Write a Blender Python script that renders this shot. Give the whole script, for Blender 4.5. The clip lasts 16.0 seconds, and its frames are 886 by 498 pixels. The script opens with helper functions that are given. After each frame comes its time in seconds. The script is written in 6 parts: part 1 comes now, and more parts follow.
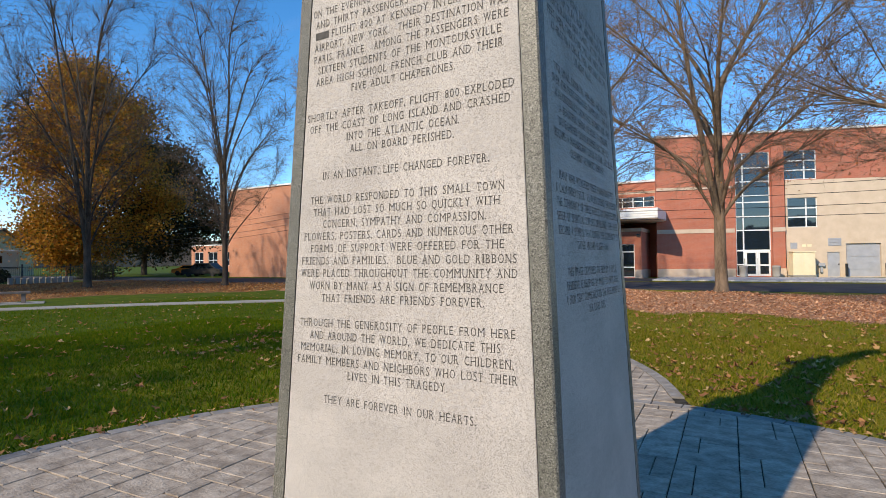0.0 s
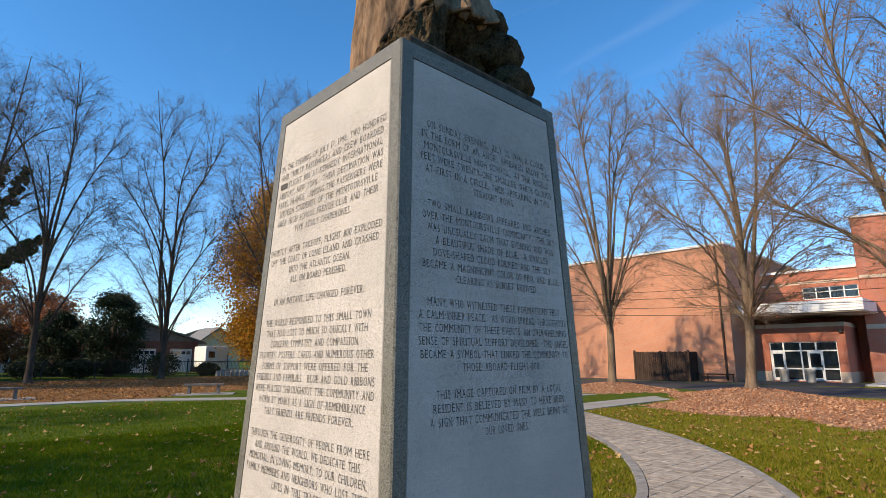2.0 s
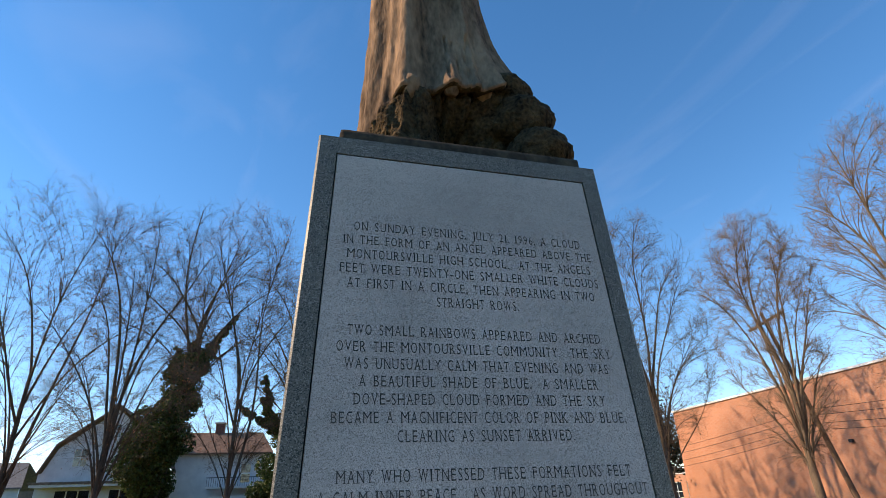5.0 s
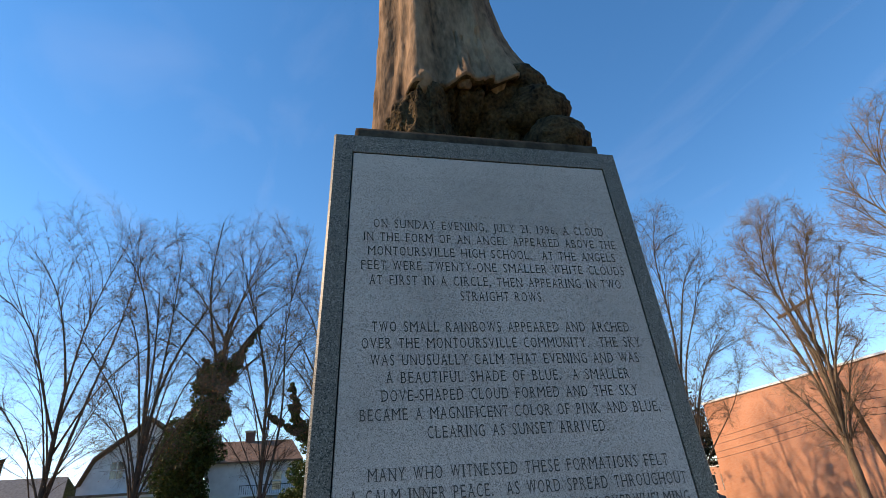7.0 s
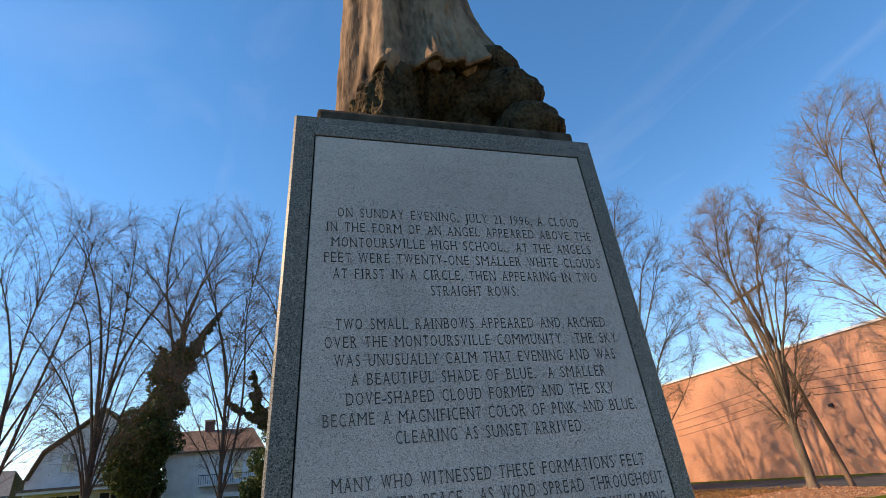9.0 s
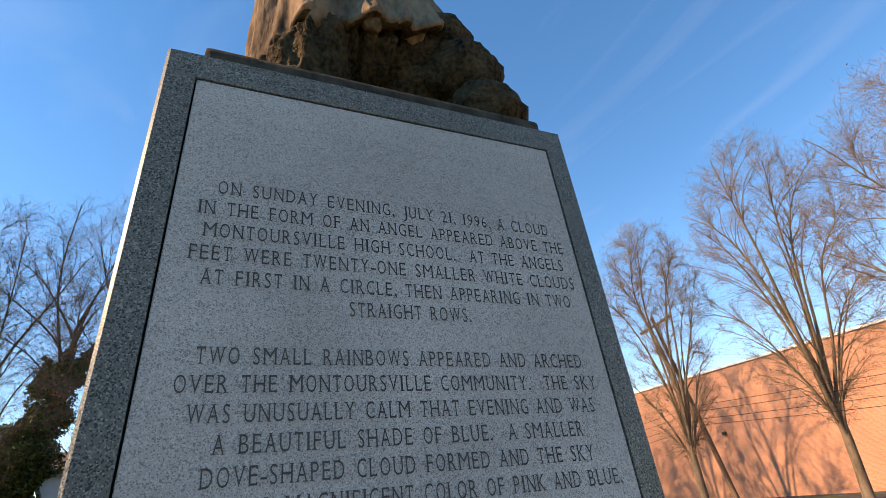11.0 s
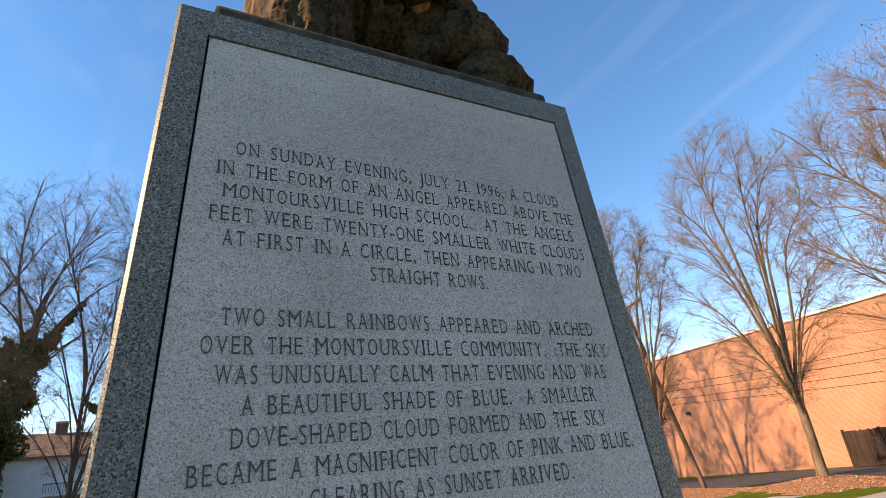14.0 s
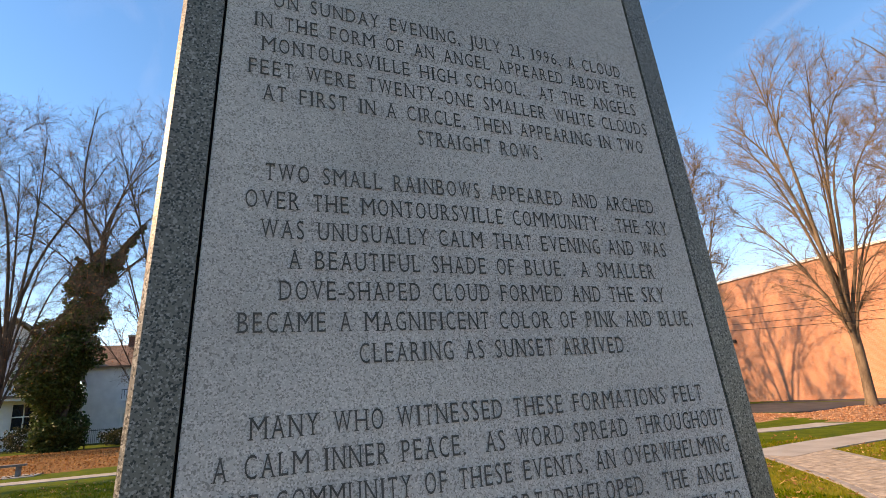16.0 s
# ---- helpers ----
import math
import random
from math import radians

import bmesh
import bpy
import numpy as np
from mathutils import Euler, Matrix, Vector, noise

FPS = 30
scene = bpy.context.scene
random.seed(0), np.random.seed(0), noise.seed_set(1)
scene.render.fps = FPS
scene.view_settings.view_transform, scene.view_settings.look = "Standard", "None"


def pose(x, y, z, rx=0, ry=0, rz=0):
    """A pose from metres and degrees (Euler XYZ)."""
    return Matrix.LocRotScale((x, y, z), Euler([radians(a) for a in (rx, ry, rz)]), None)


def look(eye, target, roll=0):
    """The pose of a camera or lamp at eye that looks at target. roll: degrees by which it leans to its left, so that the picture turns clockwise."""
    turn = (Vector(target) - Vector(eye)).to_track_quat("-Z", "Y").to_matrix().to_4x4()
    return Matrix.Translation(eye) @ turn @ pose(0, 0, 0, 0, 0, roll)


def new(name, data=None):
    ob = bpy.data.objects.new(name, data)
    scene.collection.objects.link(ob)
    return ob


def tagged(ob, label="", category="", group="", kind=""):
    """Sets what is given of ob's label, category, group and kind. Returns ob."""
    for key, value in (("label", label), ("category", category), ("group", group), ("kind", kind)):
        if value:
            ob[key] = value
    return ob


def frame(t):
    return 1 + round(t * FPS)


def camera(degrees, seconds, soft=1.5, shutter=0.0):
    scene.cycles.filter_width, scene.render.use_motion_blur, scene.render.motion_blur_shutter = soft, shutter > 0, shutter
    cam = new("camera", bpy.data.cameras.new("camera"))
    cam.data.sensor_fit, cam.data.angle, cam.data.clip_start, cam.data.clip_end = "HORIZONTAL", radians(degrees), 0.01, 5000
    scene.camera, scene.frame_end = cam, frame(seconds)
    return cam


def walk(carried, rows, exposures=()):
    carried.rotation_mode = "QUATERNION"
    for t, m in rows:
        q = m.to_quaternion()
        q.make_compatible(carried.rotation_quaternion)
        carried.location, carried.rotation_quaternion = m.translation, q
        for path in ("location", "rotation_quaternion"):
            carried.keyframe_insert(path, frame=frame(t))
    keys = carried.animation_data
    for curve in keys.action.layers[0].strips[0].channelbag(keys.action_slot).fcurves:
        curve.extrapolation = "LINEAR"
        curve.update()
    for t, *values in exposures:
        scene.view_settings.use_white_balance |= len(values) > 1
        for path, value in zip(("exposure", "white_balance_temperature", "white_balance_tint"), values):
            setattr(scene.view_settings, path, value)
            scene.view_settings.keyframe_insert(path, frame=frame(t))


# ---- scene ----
cam = camera(78.3, 16.0, soft=0.75)
PATH = [
    (0, (1.029, -2.015, 1.644), (0.038, -0.278, 1.688), -0.6),
    (0.5, (1.311, -2.024, 1.632), (0.199, -0.364, 1.704), -0.2),
    (1, (1.601, -1.952, 1.679), (0.403, -0.355, 1.8), -0.5),
    (1.5, (1.838, -1.754, 1.706), (0.517, -0.275, 1.96), 0.5),
    (2, (1.874, -1.579, 1.722), (0.443, -0.239, 2.117), -0.1),
    (2.5, (1.831, -1.345, 1.777), (0.34, -0.12, 2.301), -1.7),
    (3, (1.895, -1.098, 1.806), (0.33, -0.009, 2.409), -1.5),
    (3.5, (1.897, -0.88, 1.795), (0.257, 0.042, 2.473), -1.6),
    (4, (1.797, -0.752, 1.83), (0.128, 0.051, 2.583), -2.6),
    (4.5, (1.836, -0.549, 1.837), (0.129, 0.073, 2.671), -2.7),
    (5, (1.847, -0.485, 1.85), (0.105, 0.013, 2.697), -2.3),
    (7.5, (1.819, -0.487, 1.838), (0.062, -0.056, 2.692), -4.1),
    (8, (1.819, -0.486, 1.845), (0.061, -0.026, 2.68), -4.4),
    (10.5, (1.472, -0.418, 1.995), (-0.192, 0.333, 2.81), -6.1),
    (11, (1.375, -0.371, 2.027), (-0.247, 0.444, 2.867), -5.8),
    (11.5, (1.301, -0.384, 2.054), (-0.292, 0.45, 2.929), -5.6),
    (12, (1.282, -0.414, 2.071), (-0.276, 0.472, 2.958), -5.8),
    (12.5, (1.291, -0.42, 2.067), (-0.225, 0.518, 2.974), -6.4),
    (13, (1.307, -0.416, 2.059), (-0.182, 0.559, 2.971), -7.0),
    (13.5, (1.313, -0.426, 2.032), (-0.222, 0.529, 2.885), -7.0),
    (14, (1.325, -0.443, 2.008), (-0.281, 0.464, 2.782), -6.2),
    (14.5, (1.325, -0.442, 1.99), (-0.329, 0.425, 2.705), -5.5),
    (15, (1.312, -0.453, 1.964), (-0.385, 0.382, 2.614), -4.9),
    (15.5, (1.268, -0.429, 1.935), (-0.463, 0.376, 2.531), -4.5),
    (16, (1.245, -0.424, 1.929), (-0.518, 0.356, 2.463), -4.1),
]
EXPOSURE = [(0, 0.23, 7800, 11), (0.5, 0.25, 7900, 11), (1, 0.32, 8300, 12), (1.5, 0.4, 8500, 13), (2, 0.46, 8600, 13), (3, 0.53, 9000, 15), (5, 0.55, 9900, 20), (8, 0.57, 10100, 20), (10.5, 0.84, 11400, 23),
            (12, 0.95, 11900, 24), (14, 0.97, 12600, 26), (16, 1.0, 14200, 29)]
walk(cam, [(t, look(eye, target, roll)) for t, eye, target, roll in PATH], EXPOSURE)

import collections

# ---- sky, sun and exposure ----
SUN_EL, SUN_AZ = radians(30.5), radians(13.0)      # height of the sun; light travels 13 degrees east of +y
world = bpy.data.worlds.new("sky")
scene.world = world
world.use_nodes = True
wn, wl = world.node_tree.nodes, world.node_tree.links
sky = wn.new("ShaderNodeTexSky")
sky.sky_type, sky.sun_disc = "NISHITA", False
sky.sun_elevation, sky.sun_rotation = SUN_EL, math.pi + SUN_AZ
sky.air_density, sky.dust_density, sky.ozone_density = 0.8, 0.0, 4.0
wn["Background"].inputs[1].default_value = 0.143
deep = wn.new("ShaderNodeHueSaturation")
deep.inputs["Hue"].default_value = 0.501
deep.inputs["Saturation"].default_value, deep.inputs["Value"].default_value = 1.27, 1.68
wl.new(sky.outputs[0], deep.inputs["Color"])
wl.new(deep.outputs[0], wn["Background"].inputs[0])
sun = new("sun", bpy.data.lights.new("sun", "SUN"))
sun.data.energy, sun.data.angle, sun.data.color = 3.9, radians(0.6), (1.0, 0.93, 0.83)
sun.matrix_world = look((0, 0, 50), (math.sin(SUN_AZ) * math.cos(SUN_EL), math.cos(SUN_AZ) * math.cos(SUN_EL), 50 - math.sin(SUN_EL)))


# ---- materials ----
def material(name, dark, light, scale=8.0, rough=0.8, bump=0.2, fine=60.0, metal=0.0, spots=0.35, per_piece=0.0, stretch=(1, 1, 1), depth=0.01):
    """A surface with variation at two scales: broad patches between two colours, fine grain, relief."""
    m = bpy.data.materials.new(name)
    m.use_nodes = True
    n, l = m.node_tree.nodes, m.node_tree.links
    b = n["Principled BSDF"]
    tc, mp = n.new("ShaderNodeTexCoord"), n.new("ShaderNodeMapping")
    mp.inputs["Scale"].default_value = stretch
    l.new(tc.outputs["Object"], mp.inputs[0])
    broad, grain = n.new("ShaderNodeTexNoise"), n.new("ShaderNodeTexNoise")
    broad.inputs["Scale"].default_value, broad.inputs["Detail"].default_value = scale, 5
    grain.inputs["Scale"].default_value, grain.inputs["Detail"].default_value = fine, 3
    l.new(mp.outputs[0], broad.inputs[0]), l.new(mp.outputs[0], grain.inputs[0])
    add = n.new("ShaderNodeMath")
    add.operation = "MULTIPLY_ADD"
    add.inputs[1].default_value = spots
    l.new(grain.outputs[0], add.inputs[0])
    l.new(broad.outputs[0], add.inputs[2])
    ramp = n.new("ShaderNodeMapRange")
    ramp.inputs[1].default_value, ramp.inputs[2].default_value = 0.32 + spots * 0.36, 0.68 + spots * 0.64
    l.new(add.outputs[0], ramp.inputs[0])
    mix = n.new("ShaderNodeMix")
    mix.data_type = "RGBA"
    mix.inputs[6].default_value, mix.inputs[7].default_value = (*dark, 1), (*light, 1)
    l.new(ramp.outputs[0], mix.inputs[0])
    out = mix.outputs[2]
    if per_piece:
        info, isl = n.new("ShaderNodeObjectInfo"), n.new("ShaderNodeNewGeometry")
        s2 = n.new("ShaderNodeMath")
        l.new(info.outputs["Random"], s2.inputs[0]), l.new(isl.outputs["Random Per Island"], s2.inputs[1])
        mr = n.new("ShaderNodeMapRange")
        mr.inputs[2].default_value = 2.0
        mr.inputs[3].default_value, mr.inputs[4].default_value = 1 - per_piece, 1 + per_piece
        l.new(s2.outputs[0], mr.inputs[0])
        hsv = n.new("ShaderNodeHueSaturation")
        l.new(mr.outputs[0], hsv.inputs["Value"]), l.new(out, hsv.inputs["Color"])
        out = hsv.outputs[0]
    l.new(out, b.inputs["Base Color"])
    b.inputs["Roughness"].default_value, b.inputs["Metallic"].default_value = rough, metal
    b.inputs["Specular IOR Level"].default_value = 0.12 if rough >= 0.8 else 0.4
    if bump:
        bp = n.new("ShaderNodeBump")
        bp.inputs["Strength"].default_value, bp.inputs["Distance"].default_value = bump, depth
        l.new(add.outputs[0], bp.inputs["Height"]), l.new(bp.outputs[0], b.inputs["Normal"])
    return m


def granite(name, base, dark, light, rough, scale=210.0, bump=0.12):
    """Speckled granite: mineral grains as cells of three tones, with cloudy drift over them."""
    m = bpy.data.materials.new(name)
    m.use_nodes = True
    n, l = m.node_tree.nodes, m.node_tree.links
    b = n["Principled BSDF"]
    tc = n.new("ShaderNodeTexCoord")
    cells, cells2, drift = n.new("ShaderNodeTexVoronoi"), n.new("ShaderNodeTexNoise"), n.new("ShaderNodeTexNoise")
    cells.inputs["Scale"].default_value = scale
    cells2.inputs["Scale"].default_value, cells2.inputs["Detail"].default_value = scale * 0.55, 4
    drift.inputs["Scale"].default_value, drift.inputs["Detail"].default_value = 3.5, 5
    for t in (cells, cells2, drift):
        l.new(tc.outputs["Object"], t.inputs["Vector"])
    sep = n.new("ShaderNodeSeparateColor")
    l.new(cells.outputs["Color"], sep.inputs[0])
    ramp = n.new("ShaderNodeValToRGB")
    e = ramp.color_ramp.elements
    e[0].position, e[0].color = 0.0, (*dark, 1)
    e[1].position, e[1].color = 1.0, (*light, 1)
    for p, c in ((0.24, dark), (0.31, base), (0.70, base), (0.80, light)):
        k = e.new(p)
        k.color = (*c, 1)
    av = n.new("ShaderNodeMath")
    av.operation = "MULTIPLY_ADD"
    av.inputs[1].default_value = 0.78
    half = n.new("ShaderNodeMath")
    half.operation = "MULTIPLY"
    half.inputs[1].default_value = 0.22
    l.new(cells2.outputs[0], half.inputs[0])
    l.new(sep.outputs[0], av.inputs[0]), l.new(half.outputs[0], av.inputs[2])
    l.new(av.outputs[0], ramp.inputs[0])
    hsv, mr = n.new("ShaderNodeHueSaturation"), n.new("ShaderNodeMapRange")
    mr.inputs[1].default_value, mr.inputs[2].default_value, mr.inputs[3].default_value, mr.inputs[4].default_value = 0.3, 0.7, 0.86, 1.1
    l.new(drift.outputs[0], mr.inputs[0]), l.new(mr.outputs[0], hsv.inputs["Value"]), l.new(ramp.outputs[0], hsv.inputs["Color"])
    l.new(hsv.outputs[0], b.inputs["Base Color"])
    b.inputs["Roughness"].default_value, b.inputs["Specular IOR Level"].default_value = rough, 0.25
    bp = n.new("ShaderNodeBump")
    bp.inputs["Strength"].default_value, bp.inputs["Distance"].default_value = bump, 0.002
    l.new(cells2.outputs[0], bp.inputs["Height"]), l.new(bp.outputs[0], b.inputs["Normal"])
    return m


def brickwork(name, c1, c2, mortar, upright="XZ"):
    """A wall of small bricks seen from afar, 203 x 68 mm with joints."""
    m = bpy.data.materials.new(name)
    m.use_nodes = True
    n, l = m.node_tree.nodes, m.node_tree.links
    b = n["Principled BSDF"]
    tc, sep, com = n.new("ShaderNodeTexCoord"), n.new("ShaderNodeSeparateXYZ"), n.new("ShaderNodeCombineXYZ")
    l.new(tc.outputs["Object"], sep.inputs[0])
    l.new(sep.outputs["X" if upright == "XZ" else "Y"], com.inputs[0]), l.new(sep.outputs["Z"], com.inputs[1])
    br, no = n.new("ShaderNodeTexBrick"), n.new("ShaderNodeTexNoise")
    br.inputs["Scale"].default_value = 1.0
    br.inputs["Brick Width"].default_value, br.inputs["Row Height"].default_value, br.inputs["Mortar Size"].default_value = 0.21, 0.075, 0.006
    br.inputs["Color1"].default_value, br.inputs["Color2"].default_value, br.inputs["Mortar"].default_value = (*c1, 1), (*c2, 1), (*mortar, 1)
    l.new(com.outputs[0], br.inputs[0])
    no.inputs["Scale"].default_value, no.inputs["Detail"].default_value = 0.35, 6
    l.new(com.outputs[0], no.inputs[0])
    mr, hsv = n.new("ShaderNodeMapRange"), n.new("ShaderNodeHueSaturation")
    mr.inputs[1].default_value, mr.inputs[2].default_value, mr.inputs[3].default_value, mr.inputs[4].default_value = 0.3, 0.7, 0.88, 1.1
    l.new(no.outputs[0], mr.inputs[0]), l.new(mr.outputs[0], hsv.inputs["Value"]), l.new(br.outputs[0], hsv.inputs["Color"])
    l.new(hsv.outputs[0], b.inputs["Base Color"])
    b.inputs["Roughness"].default_value = 0.9
    bp = n.new("ShaderNodeBump")
    bp.inputs["Strength"].default_value, bp.inputs["Distance"].default_value, bp.invert = 0.5, 0.006, True
    l.new(br.outputs["Fac"], bp.inputs["Height"]), l.new(bp.outputs[0], b.inputs["Normal"])
    return m


def leafy(name, colours, rough=0.6, through_light=0.25, gloss=0.25):
    """Leaves: one of several colours per leaf, a little light passing through."""
    m = bpy.data.materials.new(name)
    m.use_nodes = True
    n, l = m.node_tree.nodes, m.node_tree.links
    b = n["Principled BSDF"]
    geo, ramp = n.new("ShaderNodeNewGeometry"), n.new("ShaderNodeValToRGB")
    ramp.color_ramp.interpolation = "CONSTANT"
    e = ramp.color_ramp.elements
    e[0].color = (*colours[0], 1)
    e[1].position, e[1].color = 1 / len(colours), (*colours[1], 1)
    for i, c in enumerate(colours[2:], 2):
        k = e.new(i / len(colours))
        k.color = (*c, 1)
    l.new(geo.outputs["Random Per Island"], ramp.inputs[0])
    l.new(ramp.outputs[0], b.inputs["Base Color"])
    b.inputs["Roughness"].default_value, b.inputs["Specular IOR Level"].default_value = rough, gloss
    tr, mx = n.new("ShaderNodeBsdfTranslucent"), n.new("ShaderNodeMixShader")
    l.new(ramp.outputs[0], tr.inputs[0])
    mx.inputs[0].default_value = through_light
    l.new(b.outputs[0], mx.inputs[1]), l.new(tr.outputs[0], mx.inputs[2]), l.new(mx.outputs[0], n["Material Output"].inputs[0])
    return m


def glass(name, tint, rough=0.03):
    m = bpy.data.materials.new(name)
    m.use_nodes = True
    b = m.node_tree.nodes["Principled BSDF"]
    b.inputs["Base Color"].default_value = (*tint, 1)
    b.inputs["Roughness"].default_value, b.inputs["IOR"].default_value = rough, 1.6
    b.inputs["Specular IOR Level"].default_value = 0.9
    return m


PANEL_STONE = granite("panel_granite", (0.455, 0.42, 0.378), (0.262, 0.242, 0.216), (0.585, 0.54, 0.488), 0.75, 490)
FRAME_STONE = granite("frame_granite", (0.15, 0.145, 0.12), (0.05, 0.05, 0.042), (0.28, 0.272, 0.235), 0.42, 400)
# letters lie flat; the shade inside cut grooves is put into this colour
LETTER = material("letter_groove_shade", (0.07, 0.066, 0.06), (0.112, 0.105, 0.096), 40, 0.8, 0)
GROOVE = material("dark_joint", (0.02, 0.02, 0.02), (0.035, 0.033, 0.03), 20, 0.9, 0)
BRONZE = material("statue_stone", (0.036, 0.022, 0.014), (0.36, 0.228, 0.143), 8, 0.9, 0.9, 60, spots=0.5, stretch=(1, 1, 0.3), depth=0.012)
# blackened rock; the shade under the hem is put into its colour too
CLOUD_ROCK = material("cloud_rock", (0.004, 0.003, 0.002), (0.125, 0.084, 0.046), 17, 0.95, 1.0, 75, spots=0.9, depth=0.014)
PLINTH_STONE = material("plinth_stone", (0.024, 0.019, 0.014), (0.1, 0.078, 0.056), 14, 0.9, 0.6, 60, spots=0.4)
PAVER = material("paver_stone", (0.225, 0.178, 0.135), (0.49, 0.408, 0.322), 7, 0.92, 1.0, 42, per_piece=0.22, spots=0.5, stretch=(1, 1.3, 1), depth=0.012)
CURB = material("curb_paver", (0.19, 0.17, 0.15), (0.33, 0.30, 0.265), 7, 0.85, 0.5, 50, per_piece=0.12)
SAND = material("joint_sand", (0.03, 0.026, 0.02), (0.075, 0.064, 0.05), 9, 0.95, 0.4)
CONCRETE = material("walk_concrete", (0.27, 0.25, 0.22), (0.38, 0.36, 0.32), 1.2, 0.9, 0.25, 40)
GRASS_SOIL = material("lawn_ground", (0.034, 0.066, 0.002), (0.095, 0.122, 0.006), 1.6, 0.95, 0.8, 30, depth=0.03)
LITTER = material("leaf_litter", (0.27, 0.14, 0.08), (0.47, 0.27, 0.165), 6, 0.95, 0.9, 26, depth=0.04)
ASPHALT = material("asphalt", (0.05, 0.05, 0.052), (0.085, 0.083, 0.082), 0.8, 0.9, 0.3, 70)
# browner litter with the far bed's dappled shade put into its colour
LITTER_FAR_SHADED = material("far_shaded_litter", (0.12, 0.06, 0.025), (0.28, 0.14, 0.055), 5, 0.95, 0.9, 26, depth=0.04)
GRASS_DRY_SOIL = material("dry_lawn_ground", (0.10, 0.10, 0.006), (0.22, 0.2, 0.02), 1.6, 0.95, 0.8, 30, depth=0.03)
GRAVEL = material("pale_gravel", (0.3, 0.29, 0.28), (0.6, 0.59, 0.57), 5, 0.95, 0.6, 30)
BARK = material("bark_grey", (0.085, 0.06, 0.042), (0.27, 0.19, 0.13), 5, 0.95, 0.8, 30, stretch=(1, 1, 0.25), depth=0.03)
TWIG_DARK = material("dark_twig_bark", (0.085, 0.065, 0.052), (0.19, 0.145, 0.115), 3, 0.95, 0)
TWIG = material("twig_bark", (0.135, 0.095, 0.07), (0.30, 0.215, 0.16), 3, 0.95, 0)
BARK_DARK = material("bark_dark", (0.042, 0.032, 0.025), (0.125, 0.095, 0.072), 5, 0.95, 0.8, 30, stretch=(1, 1, 0.25), depth=0.03)
BRICK = brickwork("school_brick", (0.55, 0.23, 0.13), (0.48, 0.19, 0.107), (0.5, 0.335, 0.25))
BRICK_SIDE = brickwork("school_brick_side", (0.55, 0.23, 0.13), (0.48, 0.19, 0.107), (0.5, 0.335, 0.25), "YZ")
BRICK_RED = brickwork("tower_brick", (0.50, 0.15, 0.085), (0.42, 0.12, 0.07), (0.42, 0.25, 0.19))
BRICK_RED_SIDE = brickwork("tower_brick_side", (0.50, 0.15, 0.085), (0.42, 0.12, 0.07), (0.42, 0.25, 0.19), "YZ")
BRICK_DARK = brickwork("garage_brick", (0.22, 0.075, 0.05), (0.17, 0.06, 0.045), (0.25, 0.2, 0.17), "YZ")
STONE_BAND = material("stone_band", (0.52, 0.40, 0.30), (0.62, 0.5, 0.39), 2, 0.85, 0.2)
BEIGE = material("beige_block", (0.56, 0.44, 0.32), (0.66, 0.53, 0.40), 1.5, 0.9, 0.25, 20)
WHITE = material("white_metal", (0.7, 0.7, 0.68), (0.82, 0.82, 0.8), 2, 0.45, 0.05)
WHITE_WOOD = material("white_siding", (0.62, 0.63, 0.63), (0.78, 0.79, 0.79), 1.2, 0.7, 0.1, 20)
CREAM = material("cream_paint", (0.74, 0.64, 0.42), (0.82, 0.73, 0.5), 2, 0.6, 0.05)
GREY = material("grey_paint", (0.33, 0.34, 0.36), (0.42, 0.43, 0.45), 2, 0.6, 0.05)
DARK = material("black_metal", (0.012, 0.012, 0.013), (0.03, 0.03, 0.03), 5, 0.5, 0.1)
BROWN_SLAT = material("brown_slat", (0.035, 0.022, 0.017), (0.075, 0.048, 0.036), 2, 0.8, 0.3, 18, stretch=(4, 4, 0.5), per_piece=0.2)
POLE_WOOD = material("pole_wood", (0.11, 0.068, 0.045), (0.23, 0.145, 0.1), 3, 0.9, 0.5, 25, stretch=(3, 3, 0.3))
SHINGLE = material("roof_shingle", (0.16, 0.10, 0.075), (0.28, 0.19, 0.145), 3, 0.9, 0.4, 25)
SHINGLE_GREY = material("roof_grey", (0.14, 0.135, 0.13), (0.24, 0.23, 0.22), 3, 0.9, 0.4, 25)
GLASS_DARK = glass("window_glass", (0.012, 0.02, 0.028))
GRASS = leafy("grass_blade", [(0.055, 0.122, 0.003), (0.088, 0.15, 0.004), (0.04, 0.098, 0.003), (0.17, 0.17, 0.01), (0.12, 0.15, 0.005)], 0.9, 0.4, 0.1)
GRASS_DRY = leafy("dry_grass_blade", [(0.18, 0.18, 0.012), (0.25, 0.215, 0.02), (0.14, 0.155, 0.008), (0.36, 0.27, 0.06), (0.26, 0.22, 0.02), (0.3, 0.21, 0.05)], 0.9, 0.4, 0.1)
FALLEN = leafy("fallen_leaf", [(0.42, 0.2, 0.075), (0.5, 0.28, 0.11), (0.33, 0.14, 0.055), (0.56, 0.36, 0.16), (0.28, 0.12, 0.05)], 0.7, 0.2)
# orange-brown leaves, toned down for dappled shade on the far bed
FALLEN_FAR_SHADED = leafy("far_shaded_bed_leaf", [(0.36, 0.15, 0.05), (0.42, 0.2, 0.07), (0.26, 0.1, 0.035), (0.46, 0.26, 0.09), (0.2, 0.085, 0.03)], 0.75, 0.15)
FALLEN_BED = leafy("bed_leaf", [(0.56, 0.28, 0.15), (0.63, 0.345, 0.2), (0.48, 0.22, 0.115), (0.68, 0.41, 0.25), (0.4, 0.175, 0.09)], 0.75, 0.15)
